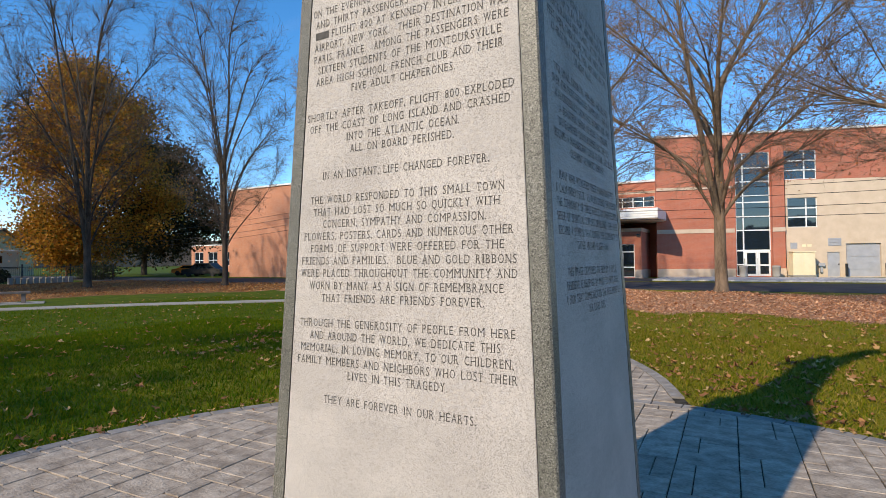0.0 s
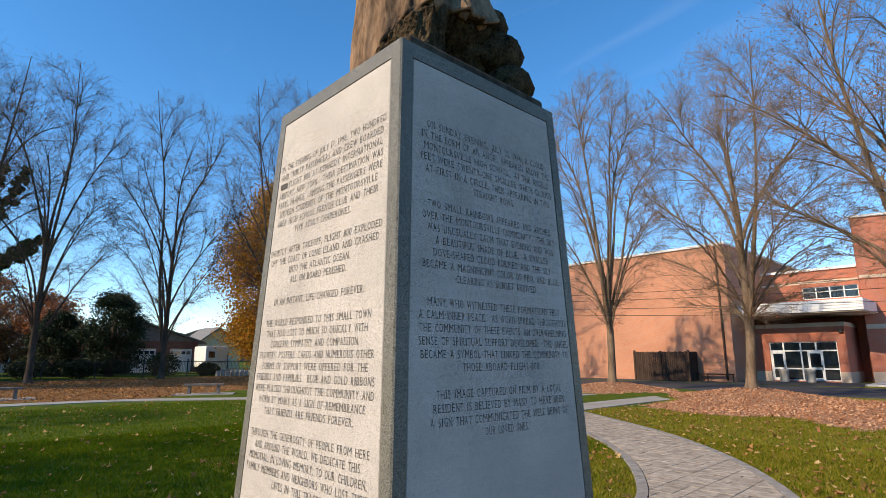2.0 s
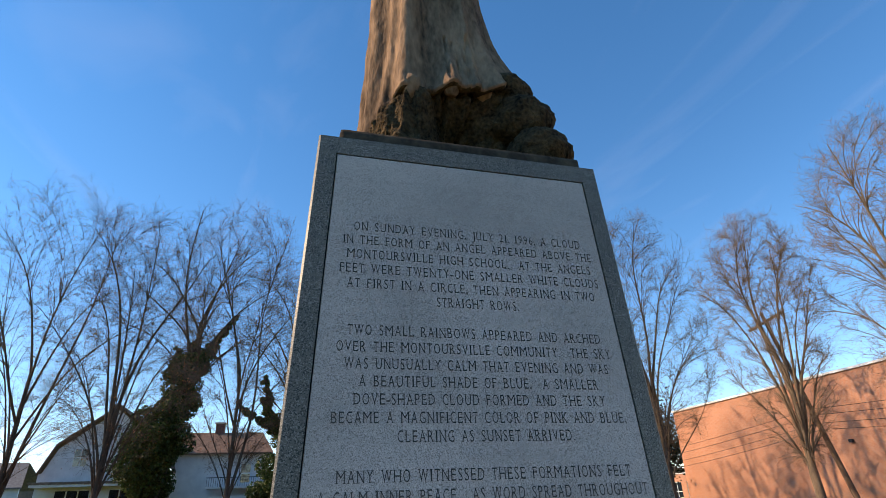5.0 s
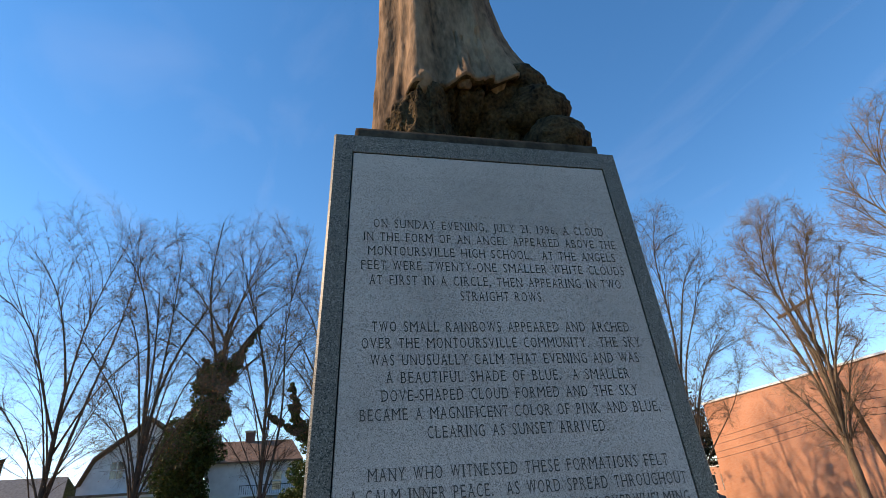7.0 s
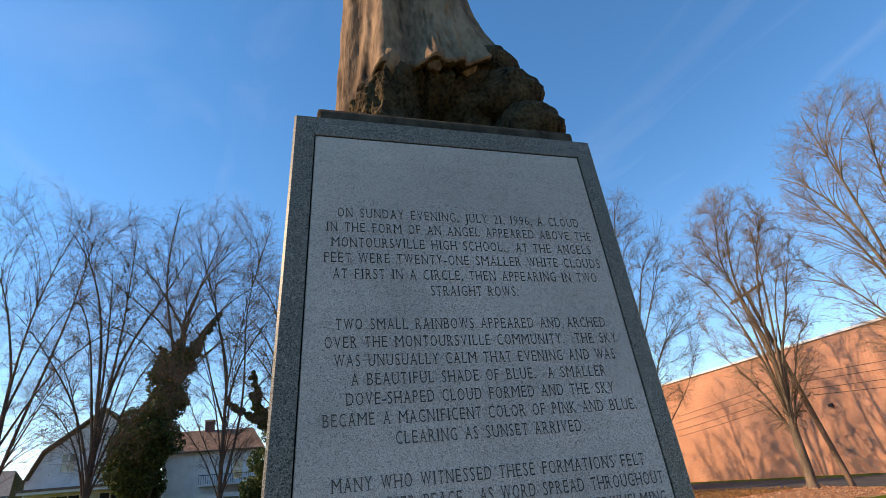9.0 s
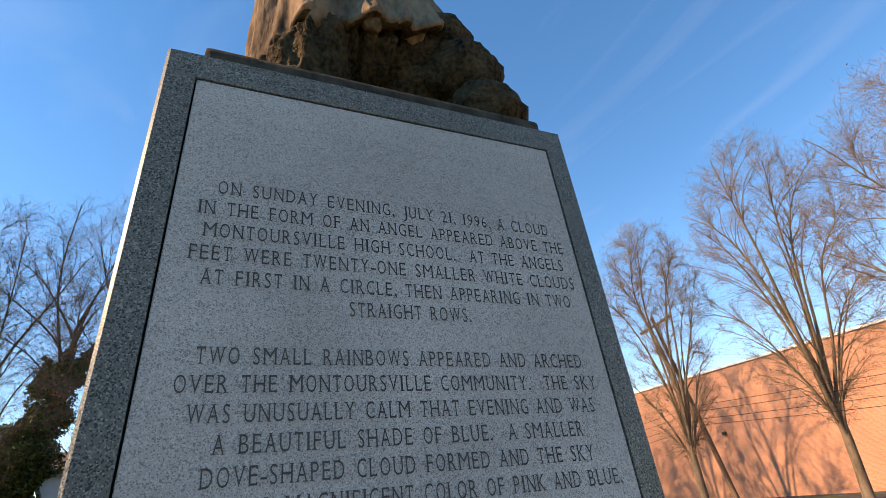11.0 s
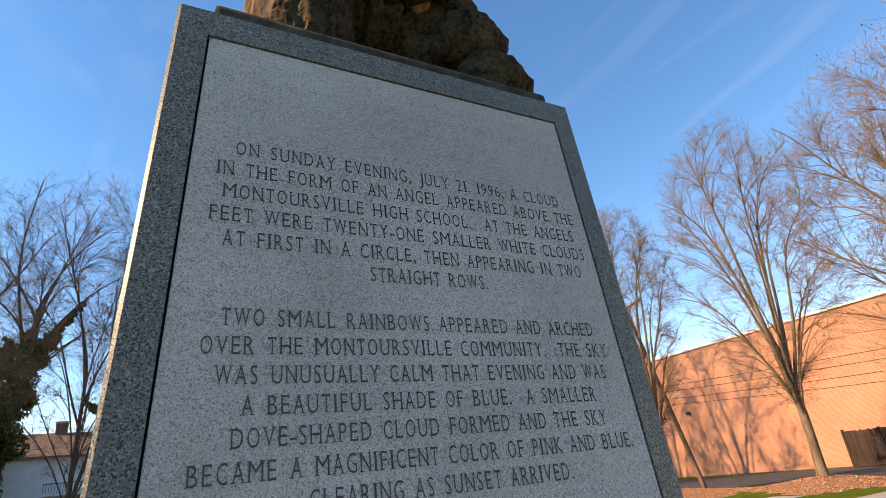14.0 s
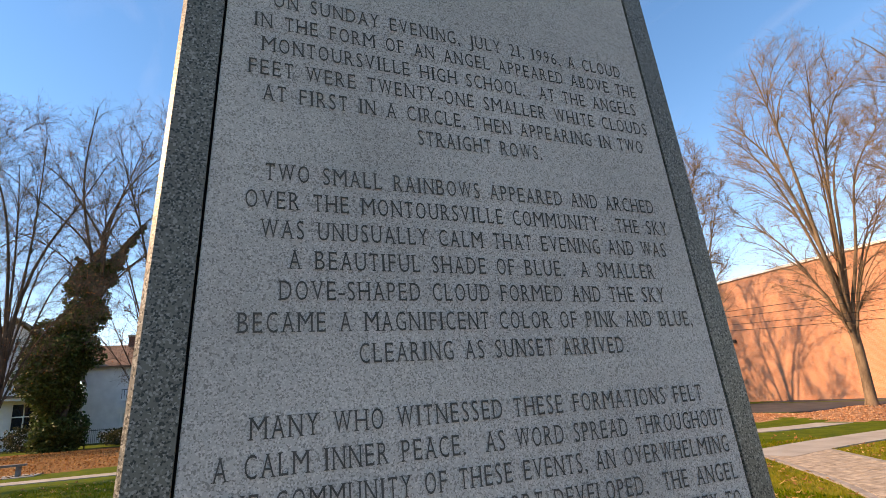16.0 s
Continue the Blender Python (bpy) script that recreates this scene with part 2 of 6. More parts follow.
LEAF_GOLD = leafy("maple_gold", [(0.5, 0.235, 0.028), (0.42, 0.17, 0.024), (0.53, 0.3, 0.04), (0.34, 0.135, 0.02), (0.14, 0.11, 0.02), (0.45, 0.2, 0.025)], 0.6, 0.5)
# olive-brown leaves, darkened: the crown's shade is put into the colour
LEAF_DULL_SHADED = leafy("dull_shaded_leaf", [(0.03, 0.03, 0.011), (0.05, 0.042, 0.013), (0.02, 0.024, 0.009), (0.08, 0.052, 0.014)], 0.6, 0.3)
LEAF_RUST = leafy("rust_leaf", [(0.34, 0.14, 0.07), (0.42, 0.2, 0.10), (0.27, 0.12, 0.07), (0.5, 0.18, 0.06)], 0.6, 0.4)
IVY = leafy("ivy_leaf", [(0.042, 0.086, 0.022), (0.07, 0.128, 0.034), (0.026, 0.056, 0.015), (0.1, 0.13, 0.04), (0.06, 0.085, 0.026)], 0.5, 0.2)
CONIFER = leafy("needle", [(0.018, 0.035, 0.016), (0.03, 0.05, 0.022), (0.012, 0.026, 0.012)], 0.6, 0.1)
SHRUB = leafy("shrub_leaf", [(0.018, 0.03, 0.01), (0.035, 0.046, 0.014), (0.055, 0.058, 0.018)], 0.6, 0.2)


# ---- building helpers ----
def mesh_part(name, verts, faces, mat, parent=None, label="", smooth=False):
    me = bpy.data.meshes.new(name)
    me.from_pydata(verts, [], faces)
    me.validate()
    if smooth:
        me.polygons.foreach_set("use_smooth", [True] * len(me.polygons))
    if mat:
        me.materials.append(mat)
    ob = new(name, me)
    if parent is not None:
        ob.parent = parent
    if label:
        ob["label"] = label
    return ob


def part(name, bm, mat, parent=None, label="", smooth=False):
    me = bpy.data.meshes.new(name)
    bm.to_mesh(me)
    bm.free()
    if smooth:
        me.polygons.foreach_set("use_smooth", [True] * len(me.polygons))
    me.materials.append(mat)
    ob = new(name, me)
    if parent is not None:
        ob.parent = parent
    if label:
        ob["label"] = label
    return ob


def block(x0, x1, y0, y1, z0, z1, bevel=0.0):
    """A box as a bmesh, its edges softened."""
    bm = bmesh.new()
    bmesh.ops.create_cube(bm, size=1.0)
    for v in bm.verts:
        v.co = ((x0 + x1) / 2 + v.co.x * (x1 - x0), (y0 + y1) / 2 + v.co.y * (y1 - y0), (z0 + z1) / 2 + v.co.z * (z1 - z0))
    if bevel:
        bmesh.ops.bevel(bm, geom=bm.edges[:], offset=bevel, segments=2, profile=0.7, affect="EDGES")
    return bm


def thing(name, label, category, group="", kind="", at=(0, 0, 0)):
    ob = new(name)
    ob.empty_display_size = 0.2
    ob.location = at
    return tagged(ob, label, category, group, kind)


def tube(V, F, pts, radii, n):
    """Adds a tapered tube along pts to the lists V and F."""
    start = len(V)
    for i, p in enumerate(pts):
        a, b = pts[max(i - 1, 0)], pts[min(i + 1, len(pts) - 1)]
        dx, dy, dz = b[0] - a[0], b[1] - a[1], b[2] - a[2]
        q = math.sqrt(dx * dx + dy * dy + dz * dz) or 1.0
        dx, dy, dz = dx / q, dy / q, dz / q
        if abs(dz) < 0.9:
            ux, uy, uz = -dy, dx, 0.0
        else:
            ux, uy, uz = 0.0, -dz, dy
        q = math.sqrt(ux * ux + uy * uy + uz * uz)
        ux, uy, uz = ux / q, uy / q, uz / q
        wx, wy, wz = dy * uz - dz * uy, dz * ux - dx * uz, dx * uy - dy * ux
        r = radii[i]
        for k in range(n):
            c, s = math.cos(6.28318 * k / n) * r, math.sin(6.28318 * k / n) * r
            V.append((p[0] + ux * c + wx * s, p[1] + uy * c + wy * s, p[2] + uz * c + wz * s))
    for i in range(len(pts) - 1):
        for k in range(n):
            a, b = start + i * n + k, start + i * n + (k + 1) % n
            F.append((a, b, b + n, a + n))


def leaves_mesh(points, size, rng, flat=0.0, bend=0.35):
    """Small folded leaves, two triangles-pairs each, at points (an N x 3 array), as vertex and face arrays."""
    pts = np.asarray(points, float)
    n = len(pts)
    a = rng.normal(size=(n, 3))
    a[:, 2] *= 1 - flat
    a /= np.linalg.norm(a, axis=1)[:, None] + 1e-9
    b = rng.normal(size=(n, 3))
    b[:, 2] *= 1 - flat
    b -= a * (a * b).sum(1)[:, None]
    b /= np.linalg.norm(b, axis=1)[:, None] + 1e-9
    c = np.cross(a, b)
    c[c[:, 2] < 0] *= -1
    s = (size * rng.uniform(0.6, 1.3, n))[:, None]
    P = np.stack([pts - a * s * 0.5, pts + b * s * 0.42 + c * s * bend, pts + a * s * 0.5, pts - b * s * 0.42 + c * s * bend], 1).reshape(-1, 3)
    i = np.arange(n)[:, None] * 4
    F = np.concatenate([i + [0, 1, 2], i + [0, 2, 3]], 1).reshape(-1, 3)
    return P, F


def star_leaves(points, size, rng):
    """Curled fallen maple leaves with pointed lobes, as vertex and face arrays."""
    n, m = len(points), 10
    a = np.arange(m) * 6.2832 / m
    lobe = np.where(np.arange(m) % 2 == 0, 1.0, 0.5)[None, :] * rng.uniform(0.7, 1.2, (n, m)) * (size * rng.uniform(0.5, 1.3, n))[:, None] * 0.5
    turn = rng.uniform(0, 6.2832, n)[:, None]
    curl = rng.normal(0.15, 0.35, (n, m)) + rng.normal(0, 0.5, n)[:, None] * np.cos(a[None, :] * rng.integers(1, 3, n)[:, None])
    rim = np.stack([np.cos(a + turn) * lobe, np.sin(a + turn) * lobe, curl * lobe], 2)
    P = np.concatenate([np.zeros((n, 1, 3)), rim], 1) + np.asarray(points)[:, None, :]
    P[:, :, 2] = np.maximum(P[:, :, 2], np.asarray(points)[:, 2:3] - 0.012)
    k = np.arange(m)
    tri = np.stack([np.zeros(m, int), k + 1, (k + 1) % m + 1], 1)
    F = (np.arange(n)[:, None, None] * (m + 1) + tri[None]).reshape(-1, 3)
    return P.reshape(-1, 3), F


def stuff(name, P, F, mat, label, category, parent=None, kind="stuff"):
    """One mesh for what nobody could count."""
    me = bpy.data.meshes.new(name)
    me.vertices.add(len(P))
    me.vertices.foreach_set("co", np.asarray(P, np.float32).ravel())
    me.loops.add(F.size)
    me.loops.foreach_set("vertex_index", F.ravel().astype(np.int32))
    me.polygons.add(len(F))
    me.polygons.foreach_set("loop_start", (np.arange(len(F)) * F.shape[1]).astype(np.int32))
    me.update(calc_edges=True)
    me.materials.append(mat)
    ob = new(name, me)
    if parent is not None:
        ob.parent = parent
        if kind:
            ob["kind"] = kind
        return ob
    return tagged(ob, label, category, kind=kind)


# ---- the lie of the land ----
STREET_TREES = [(-20.2, 23.4, 0.32), (-14.1, 26.0, 0.42), (-6.75, 24.8, 0.42), (0.0, 19.8, 0.42), (7.4, 16.0, 0.4)]


def ground_z(x, y):
    """Leaf mounds round the street trees; elsewhere level."""
    return sum(h * math.exp(-(((x - a) ** 2 + (y - b) ** 2) / 5.5)) for a, b, h in STREET_TREES) if 8 < y < 34 and -30 < x < 16 else 0.0


def in_bed(x, y):
    """Where the fallen leaves lie thick."""
    if x < -23.8:
        return x > -56 and -40 < y < 33 and x < -27.5 + 2.5 * math.sin(y * 0.35) + 0.12 * max(0, y - 8) ** 1.2
    wob = 0.5 * math.sin(x * 1.3) + 0.4 * math.sin(y * 1.7 + x)
    if x > -8.4:
        return 15.6 + wob - 0.25 * min(x, 2) < y < 26.6 + wob * 0.5
    return any((x - a) ** 2 + ((y - b) * 1.15) ** 2 < (3.7 + wob * 0.6) ** 2 for a, b, _ in STREET_TREES[:3])


def spaced(points):
    out = []
    for (a, b, step) in points:
        k = a
        while k < b - 1e-6:
            out.append(k)
            k += step
    return out


gx = spaced([(-2400, -400, 400), (-400, -80, 40), (-80, -30, 1.5), (-30, 16, 0.5), (16, 40, 4), (40, 400, 60), (400, 2401, 400)])
gy = spaced([(-2400, -400, 400), (-400, -40, 40), (-40, 10, 1.5), (10, 34, 0.5), (34, 60, 4), (60, 400, 60), (400, 2401, 400)])
V = [(x, y, ground_z(x, y)) for y in gy for x in gx]
F = [(j * len(gx) + i, j * len(gx) + i + 1, (j + 1) * len(gx) + i + 1, (j + 1) * len(gx) + i) for j in range(len(gy) - 1) for i in range(len(gx) - 1)]
ground = mesh_part("ground", V, F, GRASS_SOIL, smooth=True)
for m in (LITTER, LITTER_FAR_SHADED, GRASS_DRY_SOIL):
    ground.data.materials.append(m)
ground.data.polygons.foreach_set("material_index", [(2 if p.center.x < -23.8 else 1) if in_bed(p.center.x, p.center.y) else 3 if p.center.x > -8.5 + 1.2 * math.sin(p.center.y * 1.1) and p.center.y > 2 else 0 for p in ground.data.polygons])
tagged(ground, "autumn lawn with leaf-covered beds under bare trees", "ground", kind="structure")

# street behind the trees, kerb, gravel strip at the school
tagged(part("road", block(-140, 60, 28.6, 38.6, -0.2, 0.012), ASPHALT), "dark asphalt drive in front of the school", "road", kind="structure")
tagged(part("pavement", block(-5.6, 30, 41.2, 48.4, -0.2, 0.10, 0.02), GRAVEL), "pale gravel and concrete apron by the school doors", "pavement", kind="structure")
tagged(part("pavement_entrance", block(-30, -5.6, 39.6, 46.2, -0.2, 0.02), ASPHALT), "asphalt forecourt before the school entrance", "pavement", kind="structure")


def ribbon(name, pts, width, z, mat, label, thick=0.12):
    """A walk of even width along a smooth line."""
    bm = bmesh.new()
    rows = []
    for i, p in enumerate(pts):
        a, b = Vector(pts[max(i - 1, 0)]), Vector(pts[min(i + 1, len(pts) - 1)])
        d = (b - a).normalized()
        nrm = Vector((-d.y, d.x)) * width / 2
        rows.append([bm.verts.new((p[0] + s * nrm.x, p[1] + s * nrm.y, zz)) for s, zz in ((1, z - thick), (1, z), (-1, z), (-1, z - thick))])
    for r, q in zip(rows, rows[1:]):
        for k in range(3):
            bm.faces.new((r[k], r[k + 1], q[k + 1], q[k]))
    bmesh.ops.recalc_face_normals(bm, faces=bm.faces[:])
    return tagged(part(name, bm, mat), label, "path", kind="structure")


def smooth_line(pts, n=8):
    """Catmull-Rom through a few points."""
    P = [Vector(p) for p in pts]
    P = [2 * P[0] - P[1]] + P + [2 * P[-1] - P[-2]]
    out = []
    for i in range(1, len(P) - 2):
        for k in range(n):
            t = k / n
            a, b, c, d = P[i - 1], P[i], P[i + 1], P[i + 2]
            out.append(0.5 * (2 * b + (c - a) * t + (2 * a - 5 * b + 4 * c - d) * t * t + (3 * b - a - 3 * c + d) * t ** 3))
    return [tuple(v) for v in out + [P[-2]]]


SIDEWALK = smooth_line([(-28.5, -22), (-25.6, -8), (-25.0, 0), (-24.5, 5.2), (-20.6, 10.9), (-16.3, 15.2), (-13.6, 20), (-13.8, 28.6)])
ribbon("path_sidewalk", SIDEWALK, 1.3, 0.03, CONCRETE, "pale concrete walk across the lawn")
ribbon("path_school", smooth_line([(-9.2, 12.6), (-9.55, 16), (-9.6, 22), (-9.6, 28.6)]), 1.5, 0.034, CONCRETE, "straight pale concrete walk to the school drive")

# ---- the monument ----
TOP, HALF_TOP, EAVE = 2.873, 0.463, 2.885
SLOPES = (0.048, 0.048, 0.031, 0.037)          # taper of each face
ENDS = ((3, 1), (0, 2), (1, 3), (2, 0))        # the faces that meet each face at its two edges
CHAMFER = 0.006


def half(z, k=1):
    return HALF_TOP + SLOPES[k] * (EAVE - z)


def on_face(k, s, z, proud=0.0):
    """A point of face k (0 looks to -y, 1 to +x, 2 to +y, 3 to -x), s along it to the viewer's right, proud metres in front."""
    r = half(z, k) + proud
    return ((s, -r, z), (r, s, z), (-s, r, z), (-r, -s, z))[k]


def edge(k, side, z, inset=0.0):
    """Where face k ends at height z; side -1: the viewer's left, 1: right."""
    return side * (half(z, ENDS[k][0 if side < 0 else 1]) - inset)


monument = thing("memorial_pedestal", "tapered granite memorial pedestal with engraved panels", "pedestal")
# core with its top cap
V, F = [], []
for z, inset in ((0.0, 0.016), (TOP - 0.02, 0.016)):
    V += [on_face(k, edge(k, -1, z, inset), z, -inset) for k in range(4)]
F = [(k, (k + 1) % 4, 4 + (k + 1) % 4, 4 + k) for k in range(4)] + [(3, 2, 1, 0), (4, 5, 6, 7)]
mesh_part("core", V, F, GROOVE, monument, "dark joints between granite slabs")
V = [on_face(k, edge(k, sd, z, CHAMFER + 0.001), z, -0.001 - e) for z, e in ((TOP - 0.03, 0), (TOP - 0.003, 0), (TOP + 0.001, 0.004)) for k in range(4) for sd in (-1, 1)]
mesh_part("cap", V, [(8 * r + k, 8 * r + (k + 1) % 8, 8 * r + 8 + (k + 1) % 8, 8 * r + 8 + k) for r in (0, 1) for k in range(8)] + [tuple(range(16, 24))], FRAME_STONE, monument, "grey-green granite top edge")
for k in range(4):                             # eased corners between the faces
    q = (k + 1) % 4
    V = [p for z in (0.0, TOP) for p in (on_face(k, edge(k, 1, z, CHAMFER), z), on_face(q, edge(q, -1, z, CHAMFER), z), on_face(q, edge(q, -1, z, CHAMFER), z, -0.014), on_face(k, edge(k, 1, z, CHAMFER), z, -0.014))]
    mesh_part("corner", V, [(0, 1, 5, 4), (1, 2, 6, 5), (3, 0, 4, 7), (4, 5, 6, 7)], FRAME_STONE, monument, "eased granite corner")
BORDER, GAP, P_TOP, P_BOT = 0.057, 0.0035, 2.812, 0.32


def slab(k, outline, proud, back=-0.014, soft=0.003):
    """A stone slab on face k with softened front edges. outline: (s, z) corners, anticlockwise."""
    cs, cz = sum(p[0] for p in outline) / len(outline), sum(p[1] for p in outline) / len(outline)
    inner = [(s - soft * (1 if s > cs else -1), z - soft * (1 if z > cz else -1)) for s, z in outline]
    n = len(outline)
    V = [on_face(k, s, z, back) for s, z in outline] + [on_face(k, s, z, proud - soft) for s, z in outline] + [on_face(k, s, z, proud) for s, z in inner]
    F = [(r * n + i, r * n + (i + 1) % n, (r + 1) * n + (i + 1) % n, (r + 1) * n + i) for r in (0, 1) for i in range(n)] + [tuple(range(2 * n, 3 * n))]
    return V, F


PANELS = []
for k in range(4):
    out = lambda sd, z: edge(k, sd, z, CHAMFER)
    inn = lambda sd, z: edge(k, sd, z, BORDER)
    rails = [
        [(out(-1, 0.0), 0.0), (inn(-1, 0.0), 0.0), (inn(-1, TOP), TOP), (out(-1, TOP), TOP)],
        [(inn(1, 0.0), 0.0), (out(1, 0.0), 0.0), (out(1, TOP), TOP), (inn(1, TOP), TOP)],
        [(inn(-1, P_TOP), P_TOP), (inn(1, P_TOP), P_TOP), (inn(1, TOP), TOP), (inn(-1, TOP), TOP)],
        [(inn(-1, 0.0), 0.0), (inn(1, 0.0), 0.0), (inn(1, P_BOT), P_BOT), (inn(-1, P_BOT), P_BOT)],
    ]
    for o in rails:
        V, F = slab(k, o, 0.0, soft=0.0)
        mesh_part("border", V, F, FRAME_STONE, monument, "dark grey-green granite border")
    o = [(inn(-1, P_BOT) + GAP, P_BOT + GAP), (inn(1, P_BOT) - GAP, P_BOT + GAP), (inn(1, P_TOP) - GAP, P_TOP - GAP), (inn(-1, P_TOP) + GAP, P_TOP - GAP)]
    V, F = slab(k, o, -0.001, soft=0.002)
    PANELS.append(mesh_part("panel", V, F, PANEL_STONE, monument, "pale speckled granite panel with engraved lettering"))


ADVANCE = dict(zip("ABCDEFGHIJKLMNOPQRSTUVWXYZ", (0.74, 0.66, 0.70, 0.75, 0.62, 0.58, 0.74, 0.77, 0.37, 0.45, 0.73, 0.61, 0.90, 0.77, 0.77, 0.60, 0.77, 0.69, 0.56, 0.65, 0.75, 0.72, 0.98, 0.72, 0.71, 0.63)))
ADVANCE.update({" ": 0.52, ".": 0.27, ",": 0.27, "-": 0.40, "1": 0.38})
NARROW, GLYPHS = "IJ.,-1", {}


def glyph(ch):
    """One capital with a thin stroke and small bracketed serifs, its foot on 0 and its height 1, between 0 and its width."""
    if ch in GLYPHS:
        return GLYPHS[ch]
    cu = bpy.data.curves.new("glyph", "FONT")
    cu.body, cu.size, cu.resolution_u, cu.offset = ch, 1.0, 3, -0.008
    tmp = bpy.data.objects.new("glyph", cu)
    scene.collection.objects.link(tmp)
    me = bpy.data.meshes.new_from_object(tmp.evaluated_get(bpy.context.evaluated_depsgraph_get()))
    bpy.data.objects.remove(tmp)
    co = np.empty(len(me.vertices) * 3)
    me.vertices.foreach_get("co", co)
    co = co.reshape(-1, 3)[:, :2] / 0.682
    faces = [tuple(p.vertices) for p in me.polygons]
    bpy.data.meshes.remove(me)
    co[:, 0] -= co[:, 0].min()
    if ch not in NARROW:
        co[:, 0] *= (ADVANCE.get(ch, 0.60) - 0.20) / co[:, 0].max()
    wide = co[:, 0].max()
    seen = collections.Counter(tuple(sorted(e)) for f in faces for e in zip(f, f[1:] + f[:1]))
    extra, sx, sy = [], 0.1, 0.075
    for (a, b), k in seen.items():
        (xa, ya), (xb, yb) = co[a], co[b]
        lo, hi = min(xa, xb), max(xa, xb)
        if k == 1 and abs(ya - yb) < 0.012 and hi - lo > 0.04 and ch not in ".,-":
            foot, head = abs(ya) < 0.03, abs(ya - 1) < 0.04
            if (foot or head) and hi - lo < 0.3:      # the end of an upright or slanting stroke
                up = 1 if foot else -1
                extra += [[(lo - sx, ya), (lo, ya), (lo, ya + up * sy)], [(hi, ya), (hi + sx, ya), (hi, ya + up * sy)]]
        if k == 1 and abs(xa - xb) < 0.012 and 0.03 < abs(ya - yb) < 0.2 and ch in "EFLTZ":
            ym, left = (ya + yb) / 2, xa < wide * 0.5
            way, sd = (1 if ym < 0.4 else -1), (1 if left else -1)
            if abs(ym - 0.5) > 0.25 and (not left or ch in "TZ"):      # the tips of arms
                ye = max(ya, yb) if way > 0 else min(ya, yb)
                extra.append([(xa, ye), (xa + sd * 0.09, ye), (xa, ye + way * 0.1)])
    n0 = len(co)
    if extra:
        co = np.concatenate([co, np.array([p for tri in extra for p in tri])])
        for i, ((x0, y0), (x1, y1), (x2, y2)) in enumerate(extra):
            q = (n0 + 3 * i, n0 + 3 * i + 1, n0 + 3 * i + 2)
            faces.append(q if (x1 - x0) * (y2 - y0) - (y1 - y0) * (x2 - x0) > 0 else q[::-1])
    GLYPHS[ch] = co, faces, wide
    return GLYPHS[ch]


def letters(text, width, cap):
    """A line of capitals, width by cap metres, its middle over 0 and its foot on 0."""
    V, F, x = [], [], 0.0
    for ch in text:
        adv = ADVANCE.get(ch, 0.60)
        if ch != " ":
            co, faces, wide = glyph(ch)
            i = len(V)
            V += [(x + (adv - wide) / 2 + px, py) for px, py in co]
            F += [tuple(i + q for q in f) for f in faces]
        x += adv
    co = np.array(V)
    x0, x1 = co[:, 0].min(), co[:, 0].max()
    co[:, 0] = (co[:, 0] - (x0 + x1) / 2) * width / (x1 - x0)
    co[:, 1] *= cap
    return co, F


def inscribe(k, text, z, width, cap=0.0275, bar=0.0):
    """One engraved line on face k; bar: width of a plain bar that stands at its head."""
    lead = bar + 0.012 if bar else 0.0
    co, faces = letters(text, width - lead, cap)
    V = [on_face(k, x + lead / 2, z + y, 0.0004) for x, y in co]
    if bar:
        i = len(V)
        V += [on_face(k, s, zz, 0.0004) for s, zz in ((-width / 2, z), (-width / 2 + bar, z), (-width / 2 + bar, z + cap), (-width / 2, z + cap))]
        faces.append((i, i + 1, i + 2, i + 3))
    mesh_part("inscription_line", V, faces, LETTER, PANELS[k], "engraved dark line of capitals")


SIDE_A = [("ON THE EVENING OF JULY 17, 1996, TWO HUNDRED", 0.80), ("AND THIRTY PASSENGERS AND CREW BOARDED", 0.778), ("FLIGHT 800 AT KENNEDY INTERNATIONAL", 0.776),
          ("AIRPORT, NEW YORK.  THEIR DESTINATION WAS", 0.786), ("PARIS, FRANCE.  AMONG THE PASSENGERS WERE", 0.788), ("SIXTEEN STUDENTS OF THE MONTOURSVILLE", 0.741),
          ("AREA HIGH SCHOOL FRENCH CLUB AND THEIR", 0.761), ("FIVE ADULT CHAPERONES.", 0.425), None, ("SHORTLY AFTER TAKEOFF, FLIGHT 800 EXPLODED", 0.829),
          ("OFF THE COAST OF LONG ISLAND AND CRASHED", 0.803), ("INTO THE ATLANTIC OCEAN.", 0.458), ("ALL ON BOARD PERISHED.", 0.423), None,
          ("IN AN INSTANT, LIFE CHANGED FOREVER.", 0.67), None, ("THE WORLD RESPONDED TO THIS SMALL TOWN", 0.775), ("THAT HAD LOST SO MUCH SO QUICKLY WITH", 0.745),
          ("CONCERN, SYMPATHY AND COMPASSION.", 0.652), ("FLOWERS, POSTERS, CARDS AND NUMEROUS OTHER", 0.835), ("FORMS OF SUPPORT WERE OFFERED FOR THE", 0.77),
          ("FRIENDS AND FAMILIES.  BLUE AND GOLD RIBBONS", 0.852), ("WERE PLACED THROUGHOUT THE COMMUNITY AND", 0.856), ("WORN BY MANY AS A SIGN OF REMEMBRANCE", 0.769),
          ("THAT FRIENDS ARE FRIENDS FOREVER.", 0.645), None, ("THROUGH THE GENEROSITY OF PEOPLE FROM HERE", 0.846), ("AND AROUND THE WORLD, WE DEDICATE THIS", 0.752),
          ("MEMORIAL, IN LOVING MEMORY, TO OUR CHILDREN,", 0.837), ("FAMILY MEMBERS AND NEIGHBORS WHO LOST THEIR", 0.865), ("LIVES IN THIS TRAGEDY.", 0.397), None,
          ("THEY ARE FOREVER IN OUR HEARTS.", 0.598)]
